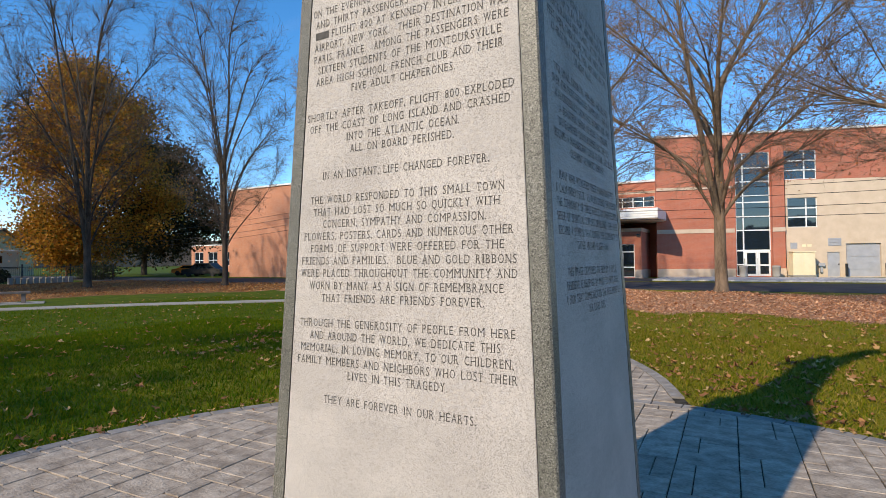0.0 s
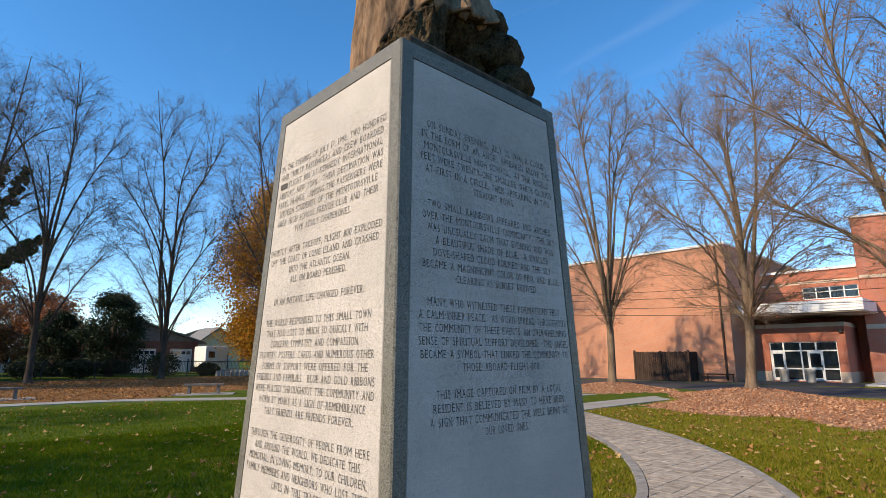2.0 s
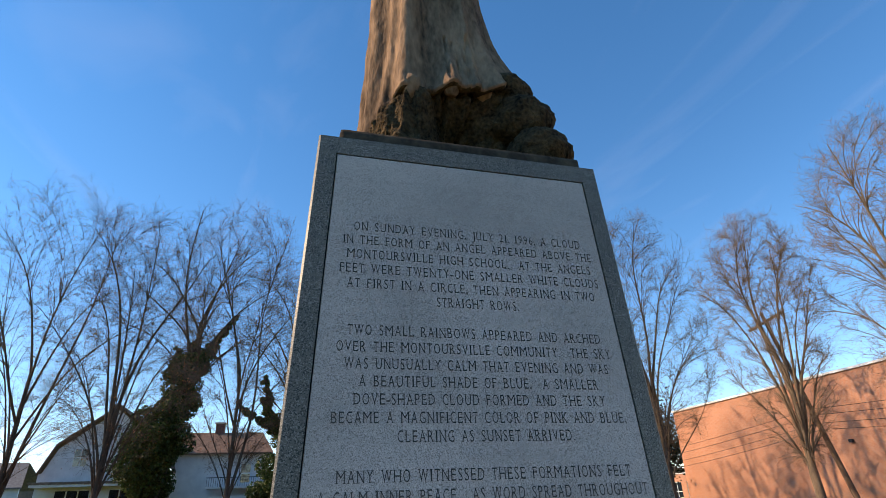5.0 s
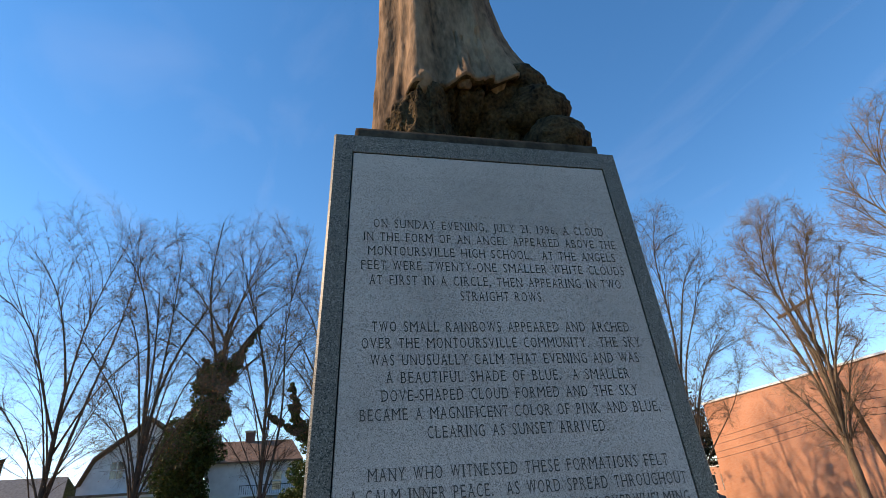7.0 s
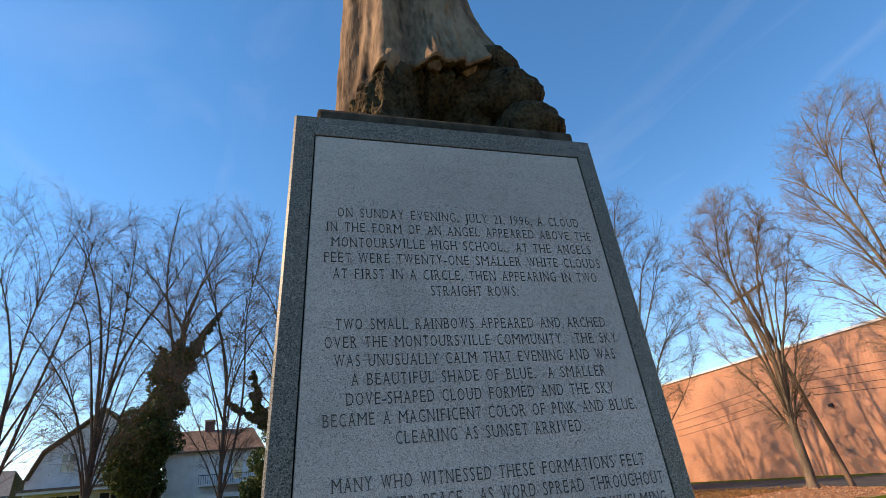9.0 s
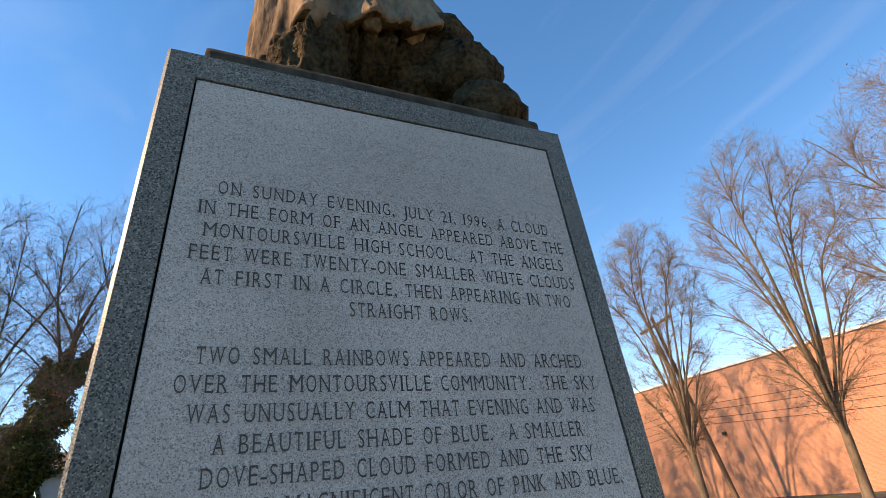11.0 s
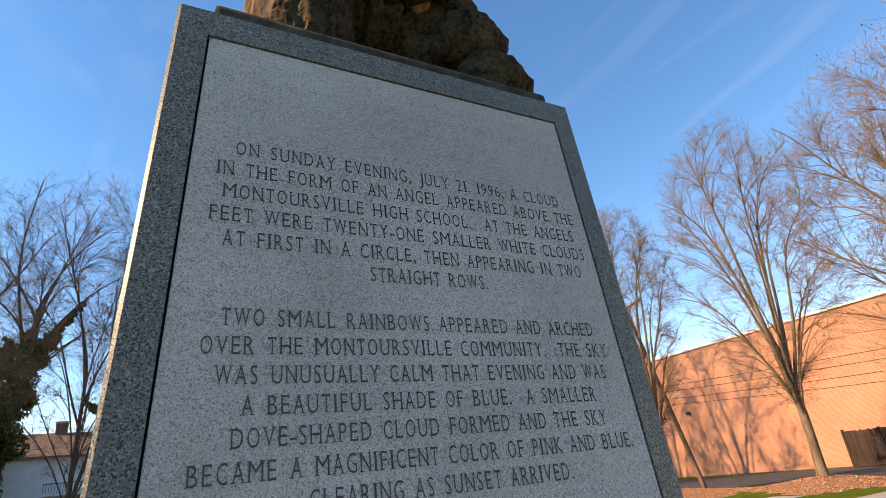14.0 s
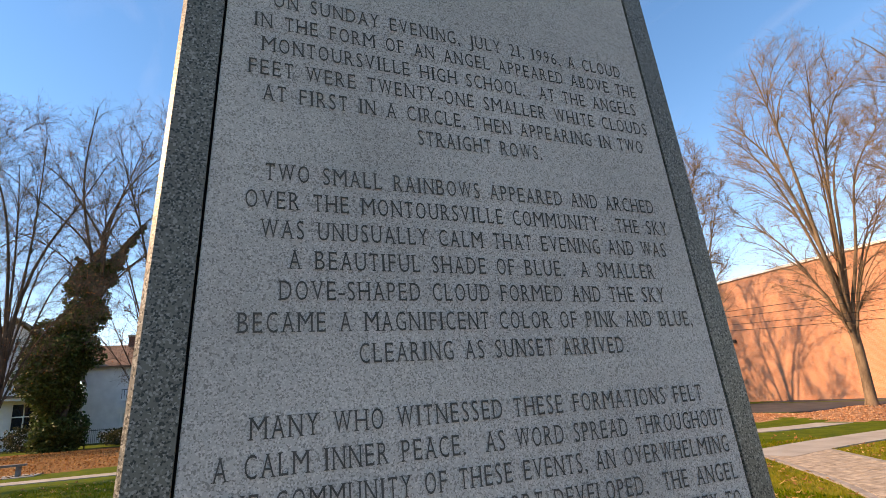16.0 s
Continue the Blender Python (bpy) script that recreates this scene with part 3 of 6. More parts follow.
SIDE_B = [("ON SUNDAY EVENING, JULY 21, 1996, A CLOUD", 0.70), ("IN THE FORM OF AN ANGEL APPEARED ABOVE THE", 0.761), ("MONTOURSVILLE HIGH SCHOOL.  AT THE ANGELS", 0.739),
          ("FEET WERE TWENTY-ONE SMALLER WHITE CLOUDS", 0.776), ("AT FIRST IN A CIRCLE, THEN APPEARING IN TWO", 0.733), ("STRAIGHT ROWS.", 0.24), None,
          ("TWO SMALL RAINBOWS APPEARED AND ARCHED", 0.718), ("OVER THE MONTOURSVILLE COMMUNITY.  THE SKY", 0.77), ("WAS UNUSUALLY CALM THAT EVENING AND WAS", 0.732),
          ("A BEAUTIFUL SHADE OF BLUE.  A SMALLER", 0.658), ("DOVE-SHAPED CLOUD FORMED AND THE SKY", 0.683), ("BECAME A MAGNIFICENT COLOR OF PINK AND BLUE,", 0.786),
          ("CLEARING AS SUNSET ARRIVED.", 0.465), None, ("MANY WHO WITNESSED THESE FORMATIONS FELT", 0.751), ("A CALM INNER PEACE.  AS WORD SPREAD THROUGHOUT", 0.83),
          ("THE COMMUNITY OF THESE EVENTS, AN OVERWHELMING", 0.822), ("SENSE OF SPIRITUAL SUPPORT DEVELOPED.  THE ANGEL", 0.833), ("BECAME A SYMBOL THAT LINKED THE COMMUNITY TO", 0.824),
          ("THOSE ABOARD FLIGHT 800.", 0.436), None, ("THIS IMAGE CAPTURED ON FILM BY A LOCAL", 0.69), ("RESIDENT IS BELIEVED BY MANY TO HAVE BEEN", 0.726),
          ("A SIGN THAT COMMUNICATED THE WELL BEING OF", 0.756), ("OUR LOVED ONES.", 0.241)]
for k, lines, z0, step in ((0, SIDE_A, 2.566, 0.0443), (1, SIDE_B, 2.553, 0.0437)):
    for i, row in enumerate(lines):
        if row:
            inscribe(k, row[0], z0 - i * step, row[1], bar=0.064 if row[0].startswith("FLIGHT 800") else 0.0)

# ---- the statue: one plain mesh of robe, clouds and slab ----
BASE = TOP
bm = block(-0.4, 0.43, -0.4, 0.43, BASE - 0.006, BASE + 0.06, 0.014)
for f in bm.faces:
    f.material_index = 2
RINGS, AROUND = 120, 260


def around(a, b):
    """Signed difference of two directions in degrees."""
    return (a - b + 180) % 360 - 180


def hem(deg):
    """Height of the robe's lower edge by direction: low at the front, lifted over the clouds at the side and back."""
    d = around(deg, 30)
    rise = 1 / (1 + math.exp(-(d + 96) * 0.085)) * (1 if d < 90 else max(0.0, 1 - (d - 90) / 70))
    lift = 0.16 * math.exp(-(around(deg, 68) / 29) ** 2)
    return BASE + 0.05 + 0.35 * rise + lift + 0.008 * math.sin(math.radians(deg) * 11 + 0.6) * rise


# folds: direction, half width, how far each stands out, how far up it runs
FOLDS = ((-118, 11, 0.02, 1.6), (-92, 8, 0.018, 0.9), (-72, 9, 0.02, 1.5), (-48, 6, 0.012, 0.8), (-25, 10, 0.034, 1.8), (2, 6, 0.03, 0.12), (15, 3.5, 0.004, 0.9), (28, 6, 0.034, 0.28), (52, 7, 0.03, 0.24),
         (66, 12, 0.05, 0.2), (95, 10, 0.03, 0.6), (125, 10, 0.03, 0.9), (155, 11, 0.03, 1.2), (190, 12, 0.026, 1.4), (222, 10, 0.024, 1.0))
rows = []
for i in range(RINGS + 1):
    t = max(0, i - 4) / (RINGS - 4)
    row = []
    for j in range(AROUND):
        a = 2 * math.pi * j / AROUND
        deg = math.degrees(a)
        z0 = hem(deg)
        z = z0 + (5.0 - z0) * t ** 1.5
        k = math.exp(-(z - z0) / 0.3)
        back = max(0.0, math.cos(a - 1.1))
        r = 0.225 + k * (0.03 + 0.02 * max(0.0, math.cos(a - 0.3)) + 0.075 * back ** 1.2) + 0.02 * max(0.0, math.sin(a)) + 0.035 * max(0, 1 - (z - 2.9) / 1.2)
        for d0, w, out_, run in FOLDS:
            q = around(deg + 5 * math.sin(z * 2.2 + d0), d0) / w
            r += 1.35 * out_ * math.exp(-q * q) * math.exp(-((z - z0) / run) ** 2 * 0.8) + 0.022 * math.exp(-q * q) * (run > 0.7)
        cx, cy = math.cos(a), math.sin(a)
        r += 0.010 * noise.noise((cx * 4, cy * 4, z * 3)) + 0.006 * noise.noise((cx * 12, cy * 12, z * 6)) + 0.0025 * noise.noise((cx * 45, cy * 45, z * 30))
        crack = noise.noise((cx * 6 + 3, cy * 6, z * 0.9))
        r -= 0.03 * max(0.0, 1 - abs(crack) / 0.05) * (noise.noise((a * 3, z * 2.5, 5)) > 0.0)
        if i < 10:                           # a band of rough tool marks along the edge
            r += 0.007 * noise.noise((cx * 60, cy * 60, z * 50)) + 0.004 * (1 - i / 10)
        if i < 4:                            # the edge rolls under, thick and worn
            r -= (0.05, 0.022, 0.009, 0.002)[i]
            z -= (0.012, 0.018, 0.013, 0.006)[i]
        row.append(bm.verts.new((r * cx, r * cy, z)))
    rows.append(row)
# the lowest robe rows take the dark rock colour in place of hem shadow
for n_row, (r, q) in enumerate(zip(rows, rows[1:])):
    for j in range(AROUND):
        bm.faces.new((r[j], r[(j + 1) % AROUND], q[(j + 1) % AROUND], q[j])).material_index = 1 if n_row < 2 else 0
bm.faces.new(rows[-1])

# the eroded rock under the hem: upright ribs, a dark hollow on the east side
rock = []
for i in range(41):
    t = i / 40
    row = []
    for j in range(AROUND):
        a = 2 * math.pi * j / AROUND
        deg, cx, cy = math.degrees(a), math.cos(a), math.sin(a)
        z = BASE + 0.05 + (hem(deg) - 0.004 - BASE - 0.05) * t
        r = 0.302 + 0.032 * t + 0.05 * math.exp(-(around(deg, 60) / 40) ** 2) + 0.035 * math.exp(-(around(deg, -30) / 22) ** 2) * (1 - 0.5 * t)
        r += 0.022 * noise.noise((cx * 7, cy * 7, z * 2.5)) + 0.024 * noise.noise((cx * 16, cy * 16, z * 9)) + 0.014 * noise.noise((cx * 34, cy * 34, z * 28)) + 0.006 * noise.noise((cx * 80, cy * 80, z * 70))
        r -= 0.19 * math.exp(-(around(deg, 17) / 17) ** 2 - ((z - 3.03) / 0.075) ** 2) + 0.05 * math.exp(-(around(deg, -6) / 13) ** 2 - ((z - 3.17) / 0.09) ** 2)
        r -= 0.12 * math.exp(-(around(deg, 14) / 25) ** 2 - ((z - 3.1) / 0.13) ** 2)
        if t > 0.9:
            r -= (t - 0.9) * 0.25
        row.append(bm.verts.new((r * cx, r * cy, z)))
    rock.append(row)
for r, q in zip(rock, rock[1:]):
    for j in range(AROUND):
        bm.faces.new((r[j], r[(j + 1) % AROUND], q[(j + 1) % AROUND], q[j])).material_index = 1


def lump(cx, cy, cz, rx, ry, rz, rough_=0.06, rock=1, fine_=4):
    """A knobbly billow."""
    res = bmesh.ops.create_icosphere(bm, subdivisions=fine_, radius=1.0)
    for v in res["verts"]:
        p = v.co.copy()
        k = 1 + 0.14 * noise.noise(p * 1.7 + Vector((cx * 9, cy * 9, cz))) + rough_ * noise.noise(p * 5 + Vector((cy * 5, cx, 0))) + rough_ * 0.8 * noise.noise(p * 11 + Vector((0, cx * 7, cy))) + rough_ * 0.5 * noise.noise(p * 23)
        v.co = (cx + p.x * rx * k, cy + p.y * ry * k, cz + p.z * rz * k)
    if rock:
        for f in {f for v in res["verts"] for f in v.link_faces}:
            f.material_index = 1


# three rolls of cloud stepping out over the back corner, running on round the back
for deg, far in ((52, 0.0), (76, -0.03), (103, -0.07), (132, -0.1), (160, -0.12)):
    a = math.radians(deg)
    for rc, cz, rad, rz in ((0.348, 3.355, 0.112, 0.1), (0.4, 3.2, 0.13, 0.115), (0.455, 3.035, 0.125, 0.11)):
        rc, cz = rc + far * (1 if rc > 0.4 else 1.6), min(cz, hem(deg) - (0.03 if deg < 60 else 0.07))
        lump(rc * math.cos(a), rc * math.sin(a), cz, rad, rad, rz, 0.07)
for deg, rc, dz, rad in ((2, 0.312, 0.012, 0.036), (28, 0.318, 0.022, 0.042), (50, 0.34, 0.02, 0.05), (-26, 0.315, 0.01, 0.04)):      # rounded fold ends over the rock
    a = math.radians(deg)
    lump(rc * math.cos(a), rc * math.sin(a), hem(deg) + dz, rad, rad, rad * 1.5, 0.05, 0)
# upper body and one lifted arm, plain
lump(0.0, 0.0, 4.95, 0.3, 0.22, 0.22, rock=0)
lump(0.0, 0.0, 5.25, 0.13, 0.13, 0.17, rock=0)
for i in range(9):
    t = i / 8
    lump(0.12 + 0.34 * t, 0.05 * math.sin(t * 3), 4.85 + 0.95 * t, 0.17 - 0.02 * t, 0.12 - 0.02 * t, 0.17, rock=0, fine_=3)
lump(0.52, 0.0, 5.86, 0.2, 0.1, 0.12, rock=0)
for i in range(6):
    t = i / 5
    lump(-0.1 - 0.3 * t, 0.0, 4.9 - 0.15 * t, 0.15 - 0.07 * t, 0.1 - 0.03 * t, 0.12 - 0.05 * t, rock=0, fine_=3)
statue = part("statue", bm, BRONZE, smooth=True)
statue.data.materials.append(CLOUD_ROCK)
statue.data.materials.append(PLINTH_STONE)
tagged(statue, "weathered brown robed statue on billowing clouds", "statue")


# ---- trees ----
def tubes(paths, radii, n):
    """Tapered tubes along many paths of equal length at once (B x M x 3, B x M), as vertex and face arrays."""
    P, R = np.asarray(paths, float), np.asarray(radii, float)
    B, M = R.shape
    T = np.gradient(P, axis=1)
    T /= np.linalg.norm(T, axis=2)[:, :, None] + 1e-9
    ref = np.where(np.abs(T[:, :1, 2:3]) < 0.8, np.array([0, 0, 1.0]), np.array([1.0, 0, 0]))
    U = np.cross(T, np.broadcast_to(ref, T.shape))
    U /= np.linalg.norm(U, axis=2)[:, :, None] + 1e-9
    W = np.cross(T, U)
    ang = np.arange(n) * 6.28318 / n
    V = P[:, :, None, :] + R[:, :, None, None] * (U[:, :, None, :] * np.cos(ang)[None, None, :, None] + W[:, :, None, :] * np.sin(ang)[None, None, :, None])
    b, m, k = np.meshgrid(np.arange(B), np.arange(M - 1), np.arange(n), indexing="ij")
    at = lambda m_, k_: (b * M + m_) * n + k_ % n
    F = np.stack([at(m, k), at(m, k + 1), at(m + 1, k + 1), at(m + 1, k)], -1).reshape(-1, 4)
    return V.reshape(-1, 3), F


def bends(a, c, b, m, nr, wobble):
    """Curves from a by way of c to b (arrays of points), m points each, a little crooked."""
    t = np.linspace(0, 1, m)[None, :, None]
    P = a[:, None] * (1 - t) ** 2 + 2 * c[:, None] * t * (1 - t) + b[:, None] * t ** 2
    size = np.linalg.norm(b - a, axis=1)[:, None, None]
    for f in (1.0, 2.3):
        P = P + nr.normal(0, wobble / f, (len(a), 1, 3)) * size * np.sin(t * 3.1416 * f + nr.uniform(0, 0.6, (len(a), 1, 1)) * (f > 1)) * t ** 0.4
    return P


def bare_tree(name, at, height, wide, seed, label, fork=2.4, girth=0.22, limbs=13, leaf_count=200, leaf_mat=None, bark=BARK, twig=TWIG, lean=(0, 0), coarse=0.85, low=0.16, belly=0.55, counts=(210, 2400, 13000), rise=0.2, group="bare park trees", tall_stems=0.0):
    """A trunk that forks into rising limbs which fill an egg-shaped crown with branches and fine twigs. wide: half the crown's width by its height."""
    nr = np.random.default_rng(seed)
    root = thing(name, label, "tree", group, at=(at[0], at[1], ground_z(*at) - 0.05))
    foot = np.array([lean[0] * fork, lean[1] * fork, 0.0])
    mid, spread = height * belly, wide * height
    up_, down_ = height - mid, mid - height * low

    def crown(u):
        """Points of the unit ball laid into the crown."""
        z = u[:, 2]
        side = np.where(z < 0, 1 - 0.25 * z * z, 1.0) * spread
        side = side * (1 + 0.10 * np.sin(3 * np.arctan2(u[:, 1], u[:, 0]) + seed) + 0.07 * np.sin(5 * np.arctan2(u[:, 1], u[:, 0]) + 2 * seed + 3 * z))
        return np.stack([u[:, 0] * side, u[:, 1] * side, mid + np.where(z > 0, z * up_, z * down_)], 1) + foot

    def ball(n, power):
        d = nr.normal(size=(n, 3))
        d /= np.linalg.norm(d, axis=1)[:, None]
        return d * (nr.uniform(0, 1, n) ** power)[:, None]

    # limbs, aimed at places spread evenly over the crown's skin
    k = np.arange(limbs)
    z = 0.86 - 1.38 * (k / (limbs - 1)) ** 0.9
    az = 2.39996 * k + nr.uniform(-0.25, 0.25, limbs) + seed
    rr = np.sqrt(np.maximum(0, 1 - z * z))
    ends = crown(np.stack([rr * np.cos(az), rr * np.sin(az), z], 1) * nr.uniform(0.88, 1.0, limbs)[:, None])
    start = np.zeros((limbs, 3)) + foot
    share = (k / (limbs - 1))
    start[:, 2] = fork + (1 - share) ** 1.6 * (height - fork) * 0.42 * (1 - tall_stems) + nr.uniform(-0.12, 0.1, limbs)
    start[0, 2] = fork - 0.1
    way = ends - start
    far = np.linalg.norm(way, axis=1)[:, None]
    turn = start + way * (0.42, 0.42, 0.42) * (0.72, 0.72, 1.0) + np.array([0, 0, 1.0]) * far * rise
    turn[0] = start[0] + way[0] * 0.5
    P1 = bends(start, turn, ends, 12, nr, 0.03)
    t = np.linspace(0, 1, 12)[None, :]
    base_r = girth * (0.3 + 0.22 * (1 - share)) * nr.uniform(0.85, 1.1, limbs)
    base_r[0] = girth * 0.66
    R1 = base_r[:, None] * (1 - 0.88 * t ** 0.8)
    parts_, parent_P, parent_R = [(P1, R1, 7)], P1, R1
    for level, (count, m, r0, power) in enumerate(((counts[0], 9, 0.03, 0.36), (counts[1], 6, 0.0105 * coarse, 0.29))):
        goal = crown(ball(count, power))
        B, M, _ = parent_P.shape
        flat = parent_P.reshape(-1, 3)
        d2 = ((goal ** 2).sum(1)[:, None] + (flat ** 2).sum(1)[None, :] - 2 * goal @ flat.T)
        d2[:, np.arange(0, B * M, M)] += 1e6
        # prefer joints that lie lower than the goal
        d2 = d2 + np.maximum(0, flat[None, :, 2] - goal[:, None, 2] + 0.2) ** 2 * 2
        best = d2.argmin(1)
        limb, pos = best // M, best % M
        gap = np.linalg.norm(goal - flat[best], axis=1)
        step = np.linalg.norm(parent_P[limb, -1] - parent_P[limb, 0], axis=1) / (M - 1) + 1e-6
        pos = np.clip(pos - np.round((1.15, 0.75)[level] * gap / step).astype(int), 1, M - 2)
        a = parent_P[limb, pos]
        along = parent_P[limb, pos + 1] - a
        along /= np.linalg.norm(along, axis=1)[:, None] + 1e-9
        reach = np.linalg.norm(goal - a, axis=1)
        ok = (reach > 0.25) & (reach < height * (0.42, 0.22)[level])
        a, along, goal, reach, rad = a[ok], along[ok], goal[ok], reach[ok], np.minimum(parent_R[limb, pos][ok] * 0.62, r0 * (0.6 + 0.5 * nr.uniform(0, 1, ok.sum())))
        c = a + along * reach[:, None] * 0.3 + (goal - a) * 0.22 + np.array([0, 0, 0.04]) * reach[:, None]
        P = bends(a, c, goal, m, nr, 0.036 if level == 0 else 0.034)
        tt = np.linspace(0, 1, m)[None, :]
        R = np.maximum(rad[:, None] * (1 - 0.8 * tt), 0.005 * coarse)
        parts_.append((P, R, 5 if level == 0 else 3))
        parent_P, parent_R = P, R
    # twigs: short, fine, set along the outer branches
    B, M, _ = parent_P.shape
    n = counts[2]
    limb, f = nr.integers(0, B, n), nr.uniform(0.12, 1.0, n) * (M - 1) * 0.999
    i = f.astype(int)
    g = (f - i)[:, None]
    a = parent_P[limb, i] * (1 - g) + parent_P[limb, i + 1] * g
    d = parent_P[limb, i + 1] - parent_P[limb, i]
    d /= np.linalg.norm(d, axis=1)[:, None] + 1e-9
    off = nr.normal(size=(n, 3))
    off -= d * (off * d).sum(1)[:, None]
    off /= np.linalg.norm(off, axis=1)[:, None] + 1e-9
    out_ = a - foot - np.array([0, 0, mid * 0.8])
    out_ /= np.linalg.norm(out_, axis=1)[:, None] + 1e-9
    way = d * 0.5 + off * 0.85 + out_ * 0.2 + np.array([0, 0, 0.1])
    way /= np.linalg.norm(way, axis=1)[:, None]
    length = (height * 0.027 * nr.uniform(0.4, 1.3, n))[:, None]
    tips = a + way * length
    Pw = bends(a, a + (d * 0.6 + way * 0.4) * length * 0.5, tips, 3, nr, 0.03)
    Rw = np.tile(np.array([[0.0058, 0.0048, 0.0036]]) * coarse, (n, 1))
    V, F = [], []
    tube(V, F, [(0, 0, 0), (0.02, 0, 0.3), (foot[0] * 0.5, foot[1] * 0.5 + 0.03, fork * 0.5), (foot[0], foot[1], fork), (foot[0], foot[1], start[:, 2].max() + 0.1)], [girth * 1.4, girth * 1.04, girth * 0.92, girth * 0.88, girth * 0.5], 14)
    mesh_part("trunk", V, F, bark, root, smooth=True)
    VB, FB, base = [], [], 0
    for P, R, sides in parts_:
        v, f_ = tubes(P, R, sides)
        VB.append(v), FB.append(f_ + base)
        base += len(v)
    ob = stuff("crown", np.concatenate(VB), np.concatenate(FB), bark, "", "", root, kind="")
    ob["label"] = "bare forking branches"
    v, f_ = tubes(Pw, Rw, 3)
    stuff("twig_haze", v, f_, twig, "", "", root)
    if leaf_count:
        pts = tips[nr.integers(0, n, leaf_count)] + nr.normal(0, 0.12, (leaf_count, 3))
        P, Fc = leaves_mesh(pts, 0.075 * coarse, nr)
        stuff("leaves", P, Fc, leaf_mat or LEAF_RUST, "", "", root)
    return root


bare_tree("tree", (-14.1, 26.0), 18.5, 0.25, 11, "tall bare maple on a mound of fallen leaves", leaf_count=2200, limbs=14, belly=0.62, rise=0.28, tall_stems=0.5, lean=(0.03, 0))
bare_tree("tree", (-6.75, 24.8), 16.6, 0.325, 12, "bare maple with a few rust leaves on a leaf mound", leaf_count=2600, limbs=15, belly=0.54, low=0.13, lean=(0.08, 0.02), counts=(220, 2600, 14500))
bare_tree("tree", (0.0, 19.8), 14.9, 0.415, 23, "bare maple with reddish twigs on a leaf mound", leaf_count=5000, fork=2.5, girth=0.215, limbs=15, belly=0.57, low=0.22, counts=(230, 2700, 15500))
bare_tree("tree", (7.4, 16.0), 14.4, 0.56, 14, "spreading bare maple with rust leaf tufts", leaf_count=6000, fork=2.6, girth=0.22, limbs=17, belly=0.5, counts=(250, 3000, 16500))
bare_tree("tree", (-20.2, 23.4), 16.2, 0.19, 15, "narrow many-stemmed bare tree beside a pole", fork=2.2, girth=0.22, limbs=13, leaf_count=1200, belly=0.66, rise=0.34, tall_stems=0.8, low=0.12)
FAR = dict(bark=BARK_DARK, twig=TWIG_DARK, coarse=1.12, counts=(200, 2000, 11500))
bare_tree("tree", (-33.0, 25.0), 23.8, 0.235, 16, "tall bare tree at the lawn's far edge", leaf_count=900, **FAR)
bare_tree("tree", (-41.0, 19.5), 27.0, 0.225, 17, "tall dark bare tree before a golden maple", leaf_count=700, girth=0.27, rise=0.26, **FAR)
bare_tree("tree", (-50.0, 13.6), 27.0, 0.245, 18, "tall dark bare tree near the iron fence", leaf_count=1200, girth=0.27, **FAR)
bare_tree("tree", (-48.0, 4.1), 26.0, 0.235, 19, "tall dark bare tree on the leaf bed", leaf_count=1500, girth=0.26, rise=0.26, **FAR)
bare_tree("tree", (-44.0, -4.9), 27.0, 0.25, 20, "slanting bare tree on the leaf bed", leaf_count=2600, girth=0.19, lean=(0, 0.2), bark=BARK_DARK, twig=TWIG_DARK, coarse=1.1, counts=FAR["counts"], fork=2.3)
bare_tree("tree", (-52.0, -22.0), 32.0, 0.32, 21, "tall bare tree before a white house", leaf_count=3500, girth=0.27, bark=BARK_DARK, twig=TWIG_DARK, coarse=1.1, counts=(200, 2000, 11500))
bare_tree("tree", (-47.0, -13.8), 28.0, 0.25, 22, "bare tree with reddish twigs beside the lawn", leaf_count=3500, girth=0.28, bark=BARK_DARK, twig=TWIG_DARK, coarse=1.1, counts=FAR["counts"], tall_stems=0.4, rise=0.28)
SHADY = dict(coarse=2.0, counts=(90, 700, 2600))
bare_tree("tree", (-13.5, -19.0), 17.0, 0.26, 51, "bare park tree that shades the lawn", leaf_count=5000, **SHADY)
bare_tree("tree", (-24.0, -24.5), 18.0, 0.26, 52, "bare park tree that shades the far lawn", leaf_count=5000, **SHADY)
bare_tree("tree", (-12.5, -25.0), 18.0, 0.24, 53, "bare park tree south of the lawn", leaf_count=800, **SHADY)


